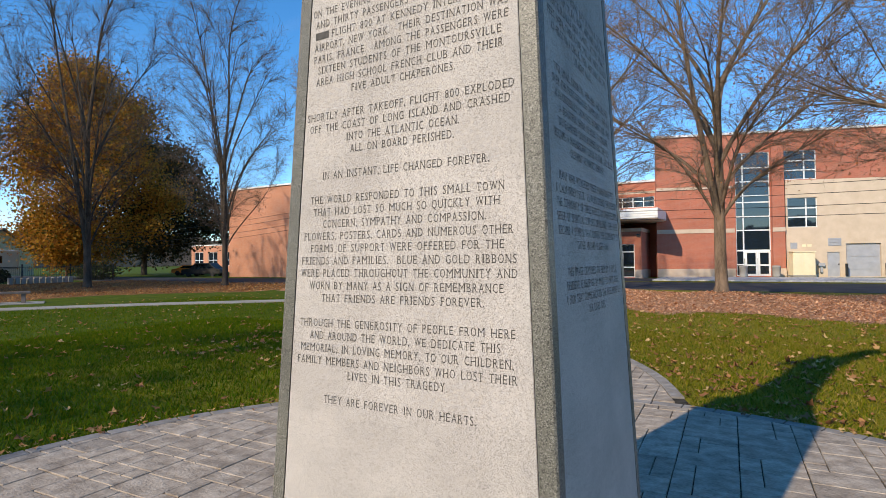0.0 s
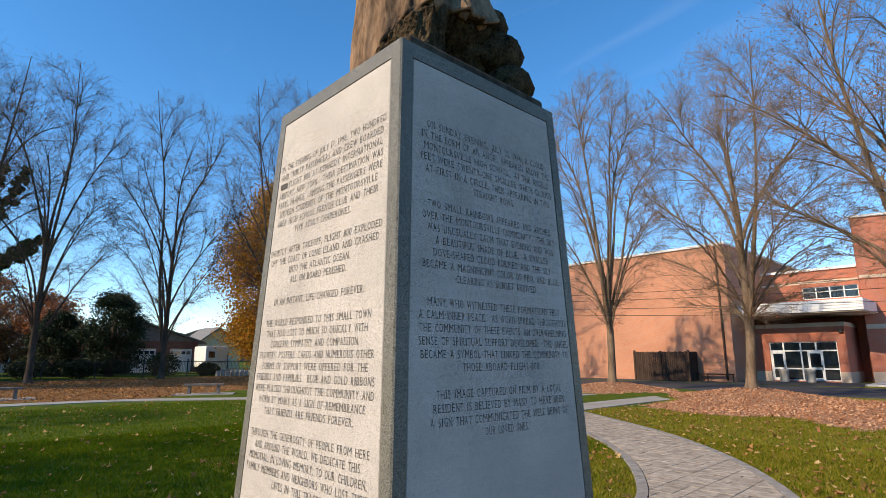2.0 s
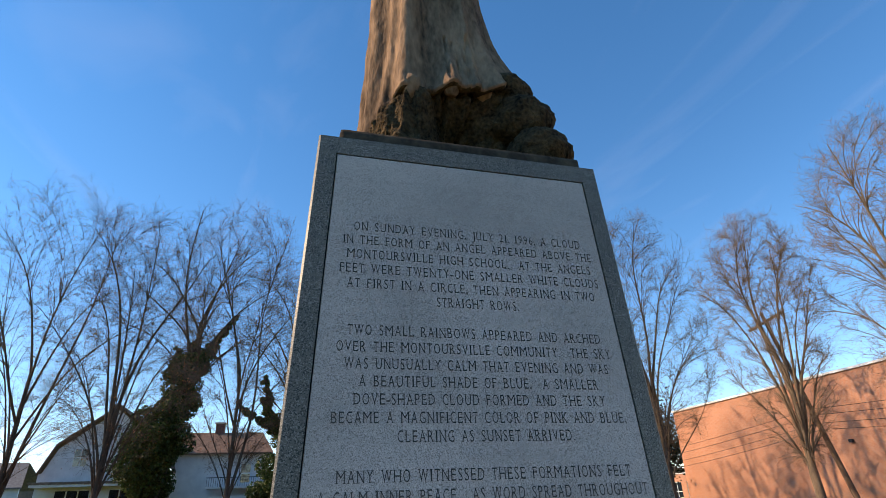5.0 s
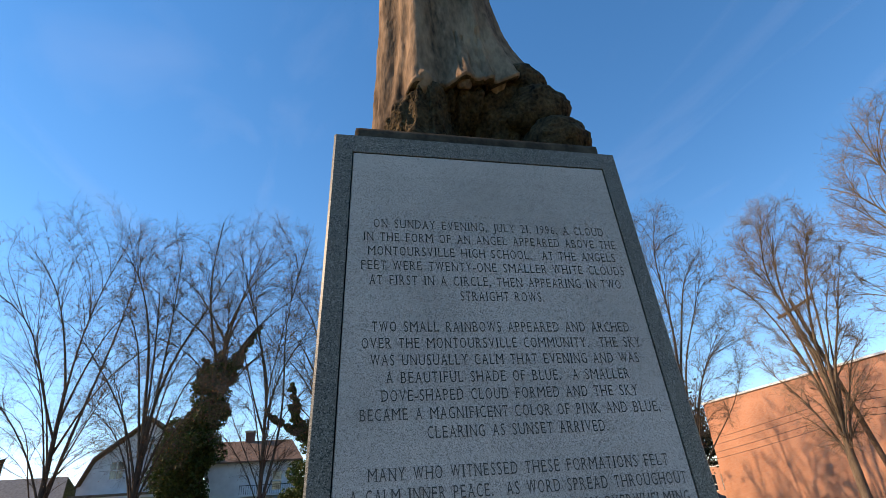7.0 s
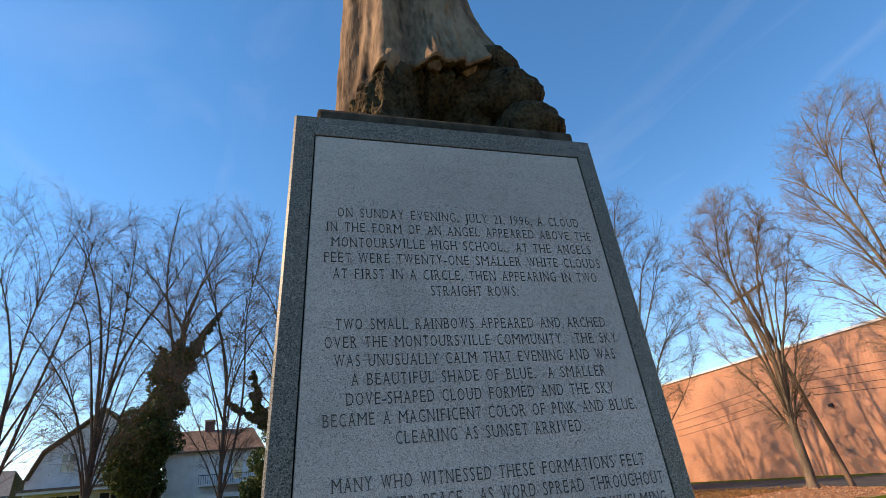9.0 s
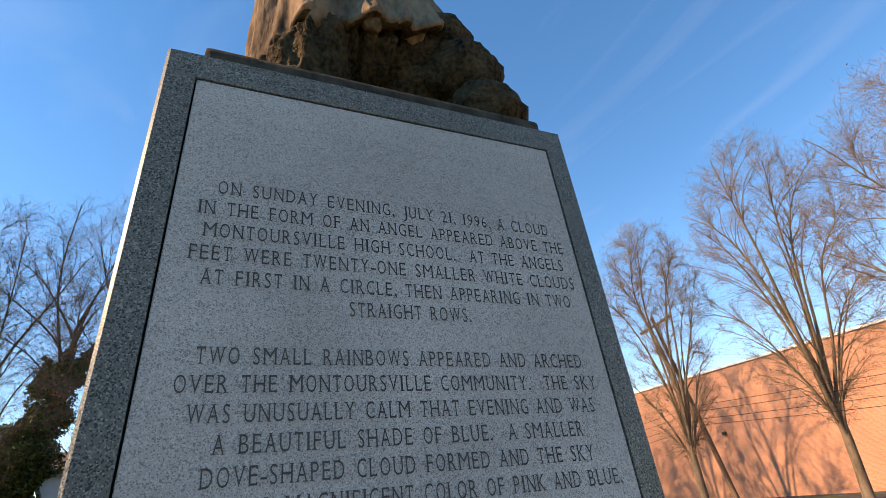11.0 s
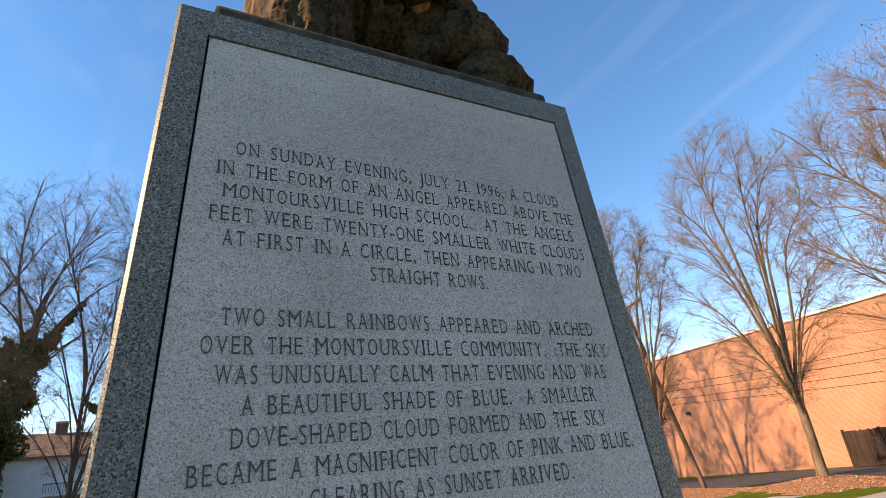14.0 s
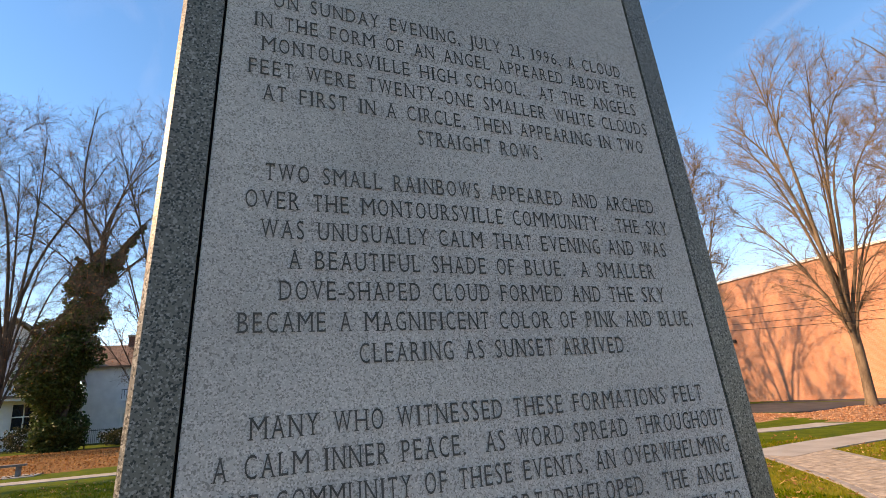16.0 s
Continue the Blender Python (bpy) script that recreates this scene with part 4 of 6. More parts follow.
def ivy_tree(at, height, wide, seed, label, column, arms, crown_at, fork):
    """A bare old tree in a coat of dark ivy. column, arms: chains of (metres to the north, height, radius of the coat)."""
    root = bare_tree("ivy_tree", at, height, wide, seed, label, fork=fork, girth=0.32, leaf_count=1500, bark=BARK_DARK, twig=TWIG_DARK, coarse=1.15, low=0.42, belly=0.68, lean=(0, crown_at / fork), counts=(150, 1500, 5000), group="ivy-clad trees")
    nr = np.random.default_rng(seed)
    leaves, V, F = [], [], []
    for chain in [column] + arms:
        pts, rad = np.array([(0.0, n_, z) for n_, z, _ in chain]), np.array([r for _, _, r in chain])
        size = np.linalg.norm(np.diff(pts, axis=0), axis=1)
        clumps = max(16, int(size.sum() * 8))
        u = np.sort(nr.uniform(0, 1, clumps)) * (len(pts) - 1) * 0.999
        i = u.astype(int)
        g = (u - i)[:, None]
        mid_, r = pts[i] * (1 - g) + pts[i + 1] * g, (rad[i] * (1 - g[:, 0]) + rad[i + 1] * g[:, 0])
        az = nr.uniform(0, 6.283, clumps)
        centre = mid_ + np.stack([np.cos(az), np.sin(az), nr.normal(0, 0.3, clumps)], 1) * (r * nr.uniform(0.25, 0.75, clumps))[:, None]
        ball_r = r * nr.uniform(0.26, 0.5, clumps)
        each = np.maximum(110, (ball_r ** 2 * 380).astype(int))
        which = np.repeat(np.arange(clumps), each)
        d = nr.normal(size=(len(which), 3))
        d /= np.linalg.norm(d, axis=1)[:, None]
        leaves.append(centre[which] + d * (ball_r[which] * nr.uniform(0.7, 1.08, len(which)))[:, None])
        tube(V, F, [tuple(p) for p in pts], [max(0.14, float(q) * 0.2) for q in rad], 9)
    pts = np.concatenate(leaves)
    pts[:, 2] = np.maximum(pts[:, 2], 0.1)
    P, Fc = leaves_mesh(pts, 0.25, nr)
    P[:, 2] = np.maximum(P[:, 2], 0.02)
    stuff("ivy", P, Fc, IVY, "", "", root)
    mesh_part("ivy_stem", V, F, BARK_DARK, root, "dark mat of ivy stems", smooth=True)
    return root


ivy_tree((-56.0, -12.1), 32.5, 0.31, 31, "old tree wrapped in dark ivy before a white house",
         [(0.3, 0.0, 1.9), (0.1, 3.0, 2.5), (-0.2, 6.8, 3.7), (0.4, 9.5, 2.5), (1.4, 11.8, 1.6), (1.7, 14.2, 2.1), (2.1, 16.0, 1.5)],
         [[(2.4, 15.0, 1.1), (3.8, 17.2, 0.6), (5.6, 20.4, 0.22)], [(2.0, 15.0, 0.9), (1.8, 17.6, 0.3)], [(1.5, 14.8, 0.8), (0.4, 16.8, 0.35)]], 2.2, 12.0)
ivy_tree((-58.0, -0.9), 29.0, 0.27, 32, "forked old tree wrapped in dark ivy",
         [(0.0, 0.0, 2.9), (0.1, 4.0, 2.7), (0.4, 7.5, 2.1), (0.8, 10.0, 1.7)],
         [[(1.4, 8.6, 1.3), (3.6, 10.4, 1.15), (5.9, 12.6, 1.0)], [(0.9, 9.5, 1.2), (1.2, 13.5, 0.85), (2.2, 18.5, 0.5)], [(1.3, 12.5, 0.8), (3.2, 16.0, 0.6), (3.9, 18.8, 0.4)],
          [(0.0, 8.5, 1.1), (-1.6, 11.0, 0.75), (-2.3, 14.5, 0.45)], [(-0.6, 8.8, 0.8), (-4.2, 11.4, 0.4)]], 0.9, 9.0)


def leafy_tree(name, at, height, radius, seed, mat, label, count=9000, size=0.34, bottom=0.12, trunk=0.35):
    """A full crown of many leaves in clumps round a branching trunk."""
    root = thing(name, label, "tree", at=(at[0], at[1], 0))
    nr, rr = np.random.default_rng(seed), random.Random(seed)
    V, F = [], []
    tube(V, F, [(0, 0, -0.1), (0, 0, height * 0.3), (0.2, 0.1, height * 0.8)], [trunk * 1.3, trunk, trunk * 0.25], 9)
    centres = []
    for i in range(110):
        t = rr.uniform(bottom, 0.98)
        a = rr.uniform(0, 6.283)
        prof = math.sin(math.pi * min(1, (t - bottom) / (1.02 - bottom)) ** 0.75) ** 0.6
        r = radius * prof * rr.uniform(0.1, 1.0) ** 0.6
        c = (r * math.cos(a), r * math.sin(a), t * height)
        centres.append(c)
        if i % 3 == 0:
            tube(V, F, [(0, 0, max(0.15, t - 0.25) * height), tuple(k * 0.6 if q < 2 else k * 0.93 for q, k in enumerate(c)), c], [trunk * 0.3, trunk * 0.14, 0.02], 5)
    mesh_part("trunk", V, F, BARK_DARK, root, smooth=True)
    cc = np.array(centres)[nr.integers(0, len(centres), count)]
    P, Fc = leaves_mesh(cc + nr.normal(0, radius * 0.125, (count, 3)) * (1, 1, 0.8), size, nr)
    P[:, 2] = np.maximum(P[:, 2], 0.3)
    stuff("crown", P, Fc, mat, "", "", root)
    return root


leafy_tree("maple_tree", (-68.1, 33.1), 25.0, 9.8, 41, LEAF_GOLD, "large maple in golden autumn leaf", 70000, 0.29, 0.09)
leafy_tree("shade_tree", (-79.6, 47.4), 19.5, 12.6, 42, LEAF_DULL_SHADED, "broad dark green-brown tree in shade", 42000, 0.39, 0.2)
leafy_tree("spruce_tree", (-62.0, 12.2), 8.4, 3.2, 43, CONIFER, "dense dark evergreen behind the fence", 24000, 0.18, 0.02)
leafy_tree("rusty_tree", (-78.0, 2.5), 11.0, 5.5, 44, LEAF_RUST, "small tree with thin rust-red leaves", 15000, 0.26, 0.12)
leafy_tree("rusty_tree", (-74.0, 8.5), 9.0, 4.0, 45, LEAF_RUST, "thin rust-leaved tree beyond the fence", 9000, 0.26, 0.12)
leafy_tree("evergreen", (-66.0, 8.0), 6.4, 2.6, 46, CONIFER, "dark evergreen beside the fence", 14000, 0.18, 0.02)
for i, (x, y, h, r) in enumerate([(-60, 16.5, 2.4, 1.9), (-58, 9.0, 1.6, 1.5), (-60, 5.2, 1.8, 1.6), (-58.5, 20.5, 1.3, 1.1), (-61, -4.5, 1.7, 2.4), (-60, -7.5, 1.5, 1.8), (-62, -15.5, 2.2, 1.8), (-61, 1.8, 1.4, 1.3), (-60, 30, 1.8, 2.2), (-63, -20, 1.6, 1.9)]):
    root = thing("shrub", "low dark shrub along the iron fence", "shrub", "shrubs", at=(x, y, 0))
    nr = np.random.default_rng(60 + i)
    p = nr.normal(0, 1, (1500, 3))
    p /= np.linalg.norm(p, axis=1)[:, None]
    p *= (nr.uniform(0.55, 1.0, 1500) * (1 + 0.2 * np.sin(p[:, 0] * 5 + i) * np.cos(p[:, 1] * 4)))[:, None]
    P, Fc = leaves_mesh(p * (r, r, h * 0.55) + (0, 0, h * 0.5), 0.2, nr)
    P[:, 2] = np.maximum(P[:, 2], 0.0)
    stuff("foliage", P, Fc, SHRUB, "", "", root)
    V, F = [], []
    for k in range(5):
        tube(V, F, [(0, 0, -0.05), (0.5 * r * math.cos(k * 1.3), 0.5 * r * math.sin(k * 1.3), h * 0.7)], [0.04, 0.01], 4)
    mesh_part("stems", V, F, BARK_DARK, root)


# ---- far woods: a western bank, and added ones where the walk never looks ----
def woods(name, line, height, seed, mat=None):
    """A long uneven bank of woodland."""
    rr = random.Random(seed)
    V, F = [], []
    pts = smooth_line(line, 24)
    for i, (x, y) in enumerate(pts):
        h = height * (0.8 + 0.25 * noise.noise((i * 0.31, seed, 0)) + 0.12 * noise.noise((i * 1.3, seed, 3)))
        for k, t in enumerate((0.0, 0.35, 0.7, 0.92, 1.0)):
            o = 1.5 * noise.noise((i * 0.7, t * 4, seed))
            V.append((x + o, y + o, h * t))
    F = [(i * 5 + k, (i + 1) * 5 + k, (i + 1) * 5 + k + 1, i * 5 + k + 1) for i in range(len(pts) - 1) for k in range(4)]
    ob = mesh_part(name, V, F, mat or WOODS, smooth=False)
    tagged(ob, "plain backdrop bank of leafless woodland", "woods", kind="structure")


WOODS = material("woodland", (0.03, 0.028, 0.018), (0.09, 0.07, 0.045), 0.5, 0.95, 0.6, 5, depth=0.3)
# paler than WOODS: the haze of distance is put into the colour
WOODS_HAZED = material("hazed_woodland", (0.10, 0.08, 0.065), (0.22, 0.16, 0.125), 0.12, 0.95, 0.6, 1.2, depth=0.5)
# east and south banks are unseen, added to block low sky light
woods("backdrop_unseen_woods_east", [(90, 95), (70, 45), (60, 10), (62, -20), (50, -60)], 12, 3)
woods("backdrop_woods_west", [(-330, -260), (-360, -90), (-360, 60), (-330, 200), (-260, 330)], 25, 11, WOODS_HAZED)
woods("backdrop_unseen_woods_south", [(50, -60), (0, -70), (-35, -68), (-70, -60), (-95, -45)], 15, 7)


# ---- walls with openings ----
def wall_mesh(u0, u1, z0, z1, thick, holes, place):
    """A wall from u0 to u1 with rectangular holes (u0, u1, z0, z1) through it; place(u, depth, z) gives the point."""
    us = sorted({u0, u1, *[h[0] for h in holes], *[h[1] for h in holes]})
    zs = sorted({z0, z1, *[h[2] for h in holes], *[h[3] for h in holes]})
    solid = lambda i, j: 0 <= i < len(us) - 1 and 0 <= j < len(zs) - 1 and not any(
        h[0] - 1e-6 <= us[i] and us[i + 1] <= h[1] + 1e-6 and h[2] - 1e-6 <= zs[j] and zs[j + 1] <= h[3] + 1e-6 for h in holes)
    V, F, at = [], [], {}

    def v(u, d, z):
        key = (u, d, z)
        if key not in at:
            at[key] = len(V)
            V.append(place(u, d, z))
        return at[key]

    for i in range(len(us) - 1):
        for j in range(len(zs) - 1):
            if not solid(i, j):
                continue
            a, b, c, e = us[i], us[i + 1], zs[j], zs[j + 1]
            F.append((v(a, 0, c), v(b, 0, c), v(b, 0, e), v(a, 0, e)))
            F.append((v(b, thick, c), v(a, thick, c), v(a, thick, e), v(b, thick, e)))
            for di, dj, p, q in ((-1, 0, (a, c), (a, e)), (1, 0, (b, e), (b, c)), (0, -1, (b, c), (a, c)), (0, 1, (a, e), (b, e))):
                if not solid(i + di, j + dj):
                    F.append((v(p[0], 0, p[1]), v(q[0], 0, q[1]), v(q[0], thick, q[1]), v(p[0], thick, p[1])))
    return V, F


def box_at(place, u0, u1, d0, d1, z0, z1):
    """A box given along a wall: u, depth behind its face (minus: in front) and height."""
    V = [place(u, d, z) for z in (z0, z1) for u, d in ((u0, d0), (u1, d0), (u1, d1), (u0, d1))]
    return V, [(0, 1, 5, 4), (1, 2, 6, 5), (2, 3, 7, 6), (3, 0, 4, 7), (4, 5, 6, 7), (3, 2, 1, 0)]


def window(parent, place, u0, u1, z0, z1, cols, rows, mat=WHITE, bar=0.06, recess=0.12, name="window", glass_mat=None, cuts=None):
    """A framed window in an opening: one frame with its glazing bars, each pane by itself. cols, rows: shares of the width and height."""
    V, F = [], []

    def add(*a):
        v, f = box_at(place, *a)
        F.extend(tuple(i + len(V) for i in q) for q in f)
        V.extend(v)

    us, zs = [u0], [z0]
    for c in cols:
        us.append(us[-1] + (u1 - u0) * c / sum(cols))
    for r in rows:
        zs.append(zs[-1] + (z1 - z0) * r / sum(rows))
    for i, u in enumerate(us):
        k = bar if 0 < i < len(us) - 1 else bar * 1.3
        add(max(u - k / 2, u0), min(u + k / 2, u1), recess - 0.04, recess + 0.05, z0, z1)
    for i, z in enumerate(zs):
        k = bar if 0 < i < len(zs) - 1 else bar * 1.3
        add(u0 + 0.003, u1 - 0.003, recess - 0.035, recess + 0.045, max(z - k / 2, z0), min(z + k / 2, z1))
    w = mesh_part(name, V, F, mat, parent, "pale metal window frame" if mat is WHITE else "")
    for i in range(len(us) - 1):
        for j in range(len(zs) - 1):
            v, f = box_at(place, us[i] + bar * 0.4, us[i + 1] - bar * 0.4, recess, recess + 0.012, zs[j] + bar * 0.4, zs[j + 1] - bar * 0.4)
            mesh_part("pane", v, f, glass_mat or GLASS_DARK, w, "dark reflecting glass")
    return w


# ---- the school ----
school = thing("school_building", "brick school with glazed stair tower and entrance canopy", "building")
front = lambda Y: (lambda u, d, z: (u, Y + d, z))
eastside = lambda X: (lambda u, d, z: (X - d, u, z))


def add_box(name, parent, mat, x0, x1, y0, y1, z0, z1, label="", bevel=0.0):
    return part(name, block(x0, x1, y0, y1, z0, z1, bevel), mat, parent, label)


V, F = wall_mesh(-53.6, -13.3, 0, 10.3, 0.4, [], front(42.0))
mesh_part("gym_wall", V, F, BRICK, school, "plain orange brick gymnasium wall")
V, F = wall_mesh(42.404, 62, 0, 10.3, 0.4, [], eastside(-13.3))
mesh_part("gym_side_wall", V, F, BRICK_SIDE, school, "orange brick side wall in shade")
add_box("gym_side_wall", school, BRICK_SIDE, -53.6, -53.2, 42.404, 62, 0, 10.3)
add_box("gym_roof", school, SHINGLE_GREY, -53.1, -13.75, 42.45, 62, 9.9, 10.2, "flat grey roof")
add_box("coping", school, WHITE, -53.75, -13.15, 41.85, 42.45, 10.3, 10.48, "white metal coping")
add_box("coping", school, WHITE, -13.75, -13.15, 42.452, 62, 10.3, 10.48, "white metal coping")
add_box("downpipe", school, BROWN_SLAT, -13.95, -13.83, 41.86, 41.99, 0.1, 10.2, "brown metal downpipe")
add_box("wall_lamp", school, DARK, -33.2, -32.9, 41.75, 41.99, 5.0, 5.25, "small dark wall lamp", 0.03)
for x in (-17.0, -15.2, -13.4):
    add_box("rail_post", school, BROWN_SLAT, x, x + 0.07, 41.55, 41.62, 0, 0.5)
add_box("low_rail", school, BROWN_SLAT, -17.0, -13.3, 41.5, 41.68, 0.5, 0.6, "low brown rail along the wall")

# entrance porch
P = front(45.7)
V, F = wall_mesh(-13.28, -7.1, 0, 4.25, 0.3, [(-12.0, -7.66, 0.1, 2.9)], P)
mesh_part("porch_wall", V, F, BRICK_RED, school, "orange-red brick porch wall")
V, F = wall_mesh(46.004, 50, 0, 4.25, 0.3, [], eastside(-7.1))
mesh_part("porch_side_wall", V, F, BRICK_RED_SIDE, school)
add_box("stone_band", school, STONE_BAND, -13.26, -7.07, 45.66, 45.7, 3.95, 4.25, "pale stone band")
add_box("stone_band", school, STONE_BAND, -13.26, -12.0, 45.66, 45.7, 0.0, 0.75, "pale stone base")
add_box("stone_band", school, STONE_BAND, -7.66, -7.07, 45.66, 45.7, 0.0, 0.75, "pale stone base")
add_box("stone_band", school, STONE_BAND, -7.1, -7.06, 45.7, 49.9, 3.95, 4.25, "pale stone band")
add_box("stone_band", school, STONE_BAND, -7.1, -7.06, 45.7, 49.9, 0.0, 0.75, "pale stone base")
window(school, P, -12.0, -7.66, 0.1, 2.9, (0.95, 1.15, 1.0, 1.35), (0.85, 1.3, 0.65), bar=0.1, name="entrance_glazing")
for u in (-11.95, -9.55):
    d = mesh_part("door", *box_at(P, u, u + 0.96, 0.03, 0.09, 0.1, 2.2), WHITE, school, "white framed glass door")
    mesh_part("pane", *box_at(P, u + 0.16, u + 0.8, 0.016, 0.028, 1.05, 2.05), GLASS_DARK, d)
    mesh_part("pane", *box_at(P, u + 0.16, u + 0.8, 0.016, 0.028, 0.3, 0.9), GLASS_DARK, d)
    mesh_part("handle", *box_at(P, u + 0.84, u + 0.88, -0.05, 0.0, 0.85, 1.25), DARK, d, "dark pull handle")
add_box("inner_wall", school, GREY, -13.0, -7.4, 49.0, 49.2, 0.0, 4.0, "dim lobby wall")
add_box("canopy", school, WHITE, -13.28, -5.45, 43.5, 49.9, 4.9, 5.68, "white metal entrance canopy")
for z in (5.08, 5.28, 5.48):
    add_box("canopy_rib", school, WHITE, -13.2, -5.43, 43.46, 43.5, z, z + 0.07)
add_box("canopy_soffit", school, STONE_BAND, -13.2, -5.6, 43.6, 49.9, 4.82, 4.9, "beige canopy underside")
add_box("wall_lamp", school, DARK, -7.45, -7.2, 45.5, 45.68, 3.5, 3.75, "dark wall lamp", 0.03)

# block behind the canopy, with its strip of windows
P = front(50.0)
V, F = wall_mesh(-13.28, -6.0, 0, 8.62, 0.3, [(-10.38, -6.65, 6.35, 7.3)], P)
mesh_part("upper_wall", V, F, BRICK_RED, school, "red brick upper wall")
window(school, P, -10.38, -6.65, 6.35, 7.3, (1, 1, 1, 1), (0.6, 0.4), bar=0.08)
add_box("coping", school, WHITE, -13.28, -6.0, 49.85, 50.4, 8.62, 8.8, "white metal coping")
add_box("stone_band", school, STONE_BAND, -13.25, -6.02, 49.96, 50.0, 7.6, 7.8, "pale stone band")
add_box("upper_roof", school, SHINGLE_GREY, -13.25, -6.0, 50.42, 62, 8.2, 8.5)

# stair tower and service wing, turned away a little
TA = radians(17.5)
tower_at = lambda u, d, z: (-6.2 + u * math.cos(TA) - d * math.sin(TA), 48.0 + u * math.sin(TA) + d * math.cos(TA), z)
V, F = wall_mesh(0, 9.75, 0, 12.05, 0.4, [(6.28, 8.92, 0.12, 10.47)], tower_at)
mesh_part("tower_wall", V, F, BRICK_RED, school, "tall red brick stair tower wall")
V, F = wall_mesh(9.754, 26, 8.0, 12.05, 0.4, [(9.95, 12.4, 8.06, 10.47)], tower_at)
mesh_part("wing_upper_wall", V, F, BRICK_RED, school, "red brick upper storey")
V, F = wall_mesh(10.05, 26, 0, 7.996, 0.4, [(10.2, 12.4, 4.1, 6.55), (14.4, 16.87, 0.05, 2.72), (13.04, 13.95, 0.05, 2.05)], lambda u, d, z: tower_at(u, d - 0.02, z))
mesh_part("wing_lower_wall", V, F, BEIGE, school, "beige block service wing")
mesh_part("pilaster", *box_at(tower_at, 8.98, 9.9, -0.3, 0.0, 0, 11.6), BRICK_RED, school, "projecting brick pier")
for u0, u1 in ((0, 6.2),):
    mesh_part("stone_band", *box_at(tower_at, u0, u1, -0.04, 0.0, 7.5, 7.72), STONE_BAND, school, "pale stone band")
    mesh_part("stone_band", *box_at(tower_at, u0, u1, -0.04, 0.0, 3.78, 4.12), STONE_BAND, school, "pale stone band")
    mesh_part("stone_band", *box_at(tower_at, u0, u1, -0.04, 0.0, 0.0, 0.75), STONE_BAND, school, "pale stone base")
mesh_part("stone_band", *box_at(tower_at, 8.96, 9.92, -0.34, -0.3, 3.78, 4.12), STONE_BAND, school, "pale stone band")
mesh_part("stone_band", *box_at(tower_at, 8.96, 9.92, -0.34, -0.3, 0.0, 0.75), STONE_BAND, school, "pale stone base")
mesh_part("coping", *box_at(tower_at, -0.1, 26, -0.15, 0.5, 12.05, 12.22), WHITE, school, "white metal coping")
add_box("tower_side_wall", school, BRICK_RED_SIDE, -6.2, -5.8, 48.4, 62, 0, 12.05)
mesh_part("tower_roof", *box_at(tower_at, 3.2, 26, 0.45, 9, 11.6, 11.9), SHINGLE_GREY, school)
window(school, tower_at, 6.28, 8.92, 2.25, 10.47, (0.55, 1.9), (1.7, 1.15, 1.2, 0.55, 1.2, 1.15, 1.3), bar=0.1, name="stair_window")
window(school, tower_at, 6.28, 6.9, 0.12, 2.25, (1,), (0.45, 0.55), bar=0.1)
for u in (6.95, 7.94):
    d = mesh_part("door", *box_at(tower_at, u, u + 0.96, 0.08, 0.14, 0.12, 2.2), WHITE, school, "white framed glass door")
    mesh_part("pane", *box_at(tower_at, u + 0.16, u + 0.8, 0.066, 0.078, 1.1, 2.05), GLASS_DARK, d)
    mesh_part("pane", *box_at(tower_at, u + 0.16, u + 0.8, 0.066, 0.078, 0.3, 0.95), GLASS_DARK, d)
window(school, tower_at, 9.95, 12.4, 8.06, 10.47, (1.6, 0.9), (1, 1, 1.1), bar=0.1)
window(school, tower_at, 10.2, 12.4, 4.1, 6.55, (1.5, 0.85), (0.8, 0.7, 0.8), bar=0.1)
garage_door = mesh_part("overhead_door", *box_at(tower_at, 14.4, 16.87, 0.15, 0.2, 0.05, 2.72), GREY, school, "grey overhead loading door")
for i in range(5):
    mesh_part("door_panel", *box_at(tower_at, 14.46, 16.81, 0.13, 0.15, 0.1 + i * 0.52, 0.58 + i * 0.52), GREY, garage_door)
service = mesh_part("door", *box_at(tower_at, 13.04, 13.95, 0.06, 0.1, 0.05, 2.05), GREY, school, "plain grey steel door")
mesh_part("handle", *box_at(tower_at, 13.84, 13.9, 0.0, 0.06, 1.0, 1.1), DARK, service, "dark door handle")
for u, z, w, h in ((13.1, 2.55, 0.95, 0.62), (10.35, 2.35, 0.5, 0.5)):
    lv = mesh_part("louvre", *box_at(tower_at, u, u + w, -0.06, -0.02, z, z + h), GREY, school, "grey wall louvre")
    for i in range(5):
        mesh_part("slat", *box_at(tower_at, u + 0.04, u + w - 0.04, -0.08, -0.06, z + 0.04 + i * h / 5.4, z + 0.1 + i * h / 5.4), GREY, lv)
for u in (11.2, 11.6):
    mesh_part("wall_sign", *box_at(tower_at, u, u + 0.3, -0.06, -0.02, 2.5, 2.7), CREAM, school)
mesh_part("gas_meter", *box_at(tower_at, 12.3, 12.75, -0.3, -0.02, 0.9, 1.15), GREY, school, "grey wall-hung meters")
mesh_part("gas_meter", *box_at(tower_at, 12.45, 12.6, -0.22, -0.02, 0.4, 0.9), GREY, school)
mesh_part("stop_post", *box_at(tower_at, 14.15, 14.3, -0.5, -0.35, 0.1, 1.1), DARK, school, "dark guard post")
mesh_part("stop_post", *box_at(tower_at, 16.95, 17.1, -0.5, -0.35, 0.1, 1.1), DARK, school, "dark guard post")
cab = thing("utility_cabinet", "cream steel utility cabinet by the service wing", "cabinet")
mesh_part("body", *box_at(tower_at, 10.05, 11.64, -1.3, -0.4, 0.22, 2.05), CREAM, cab)
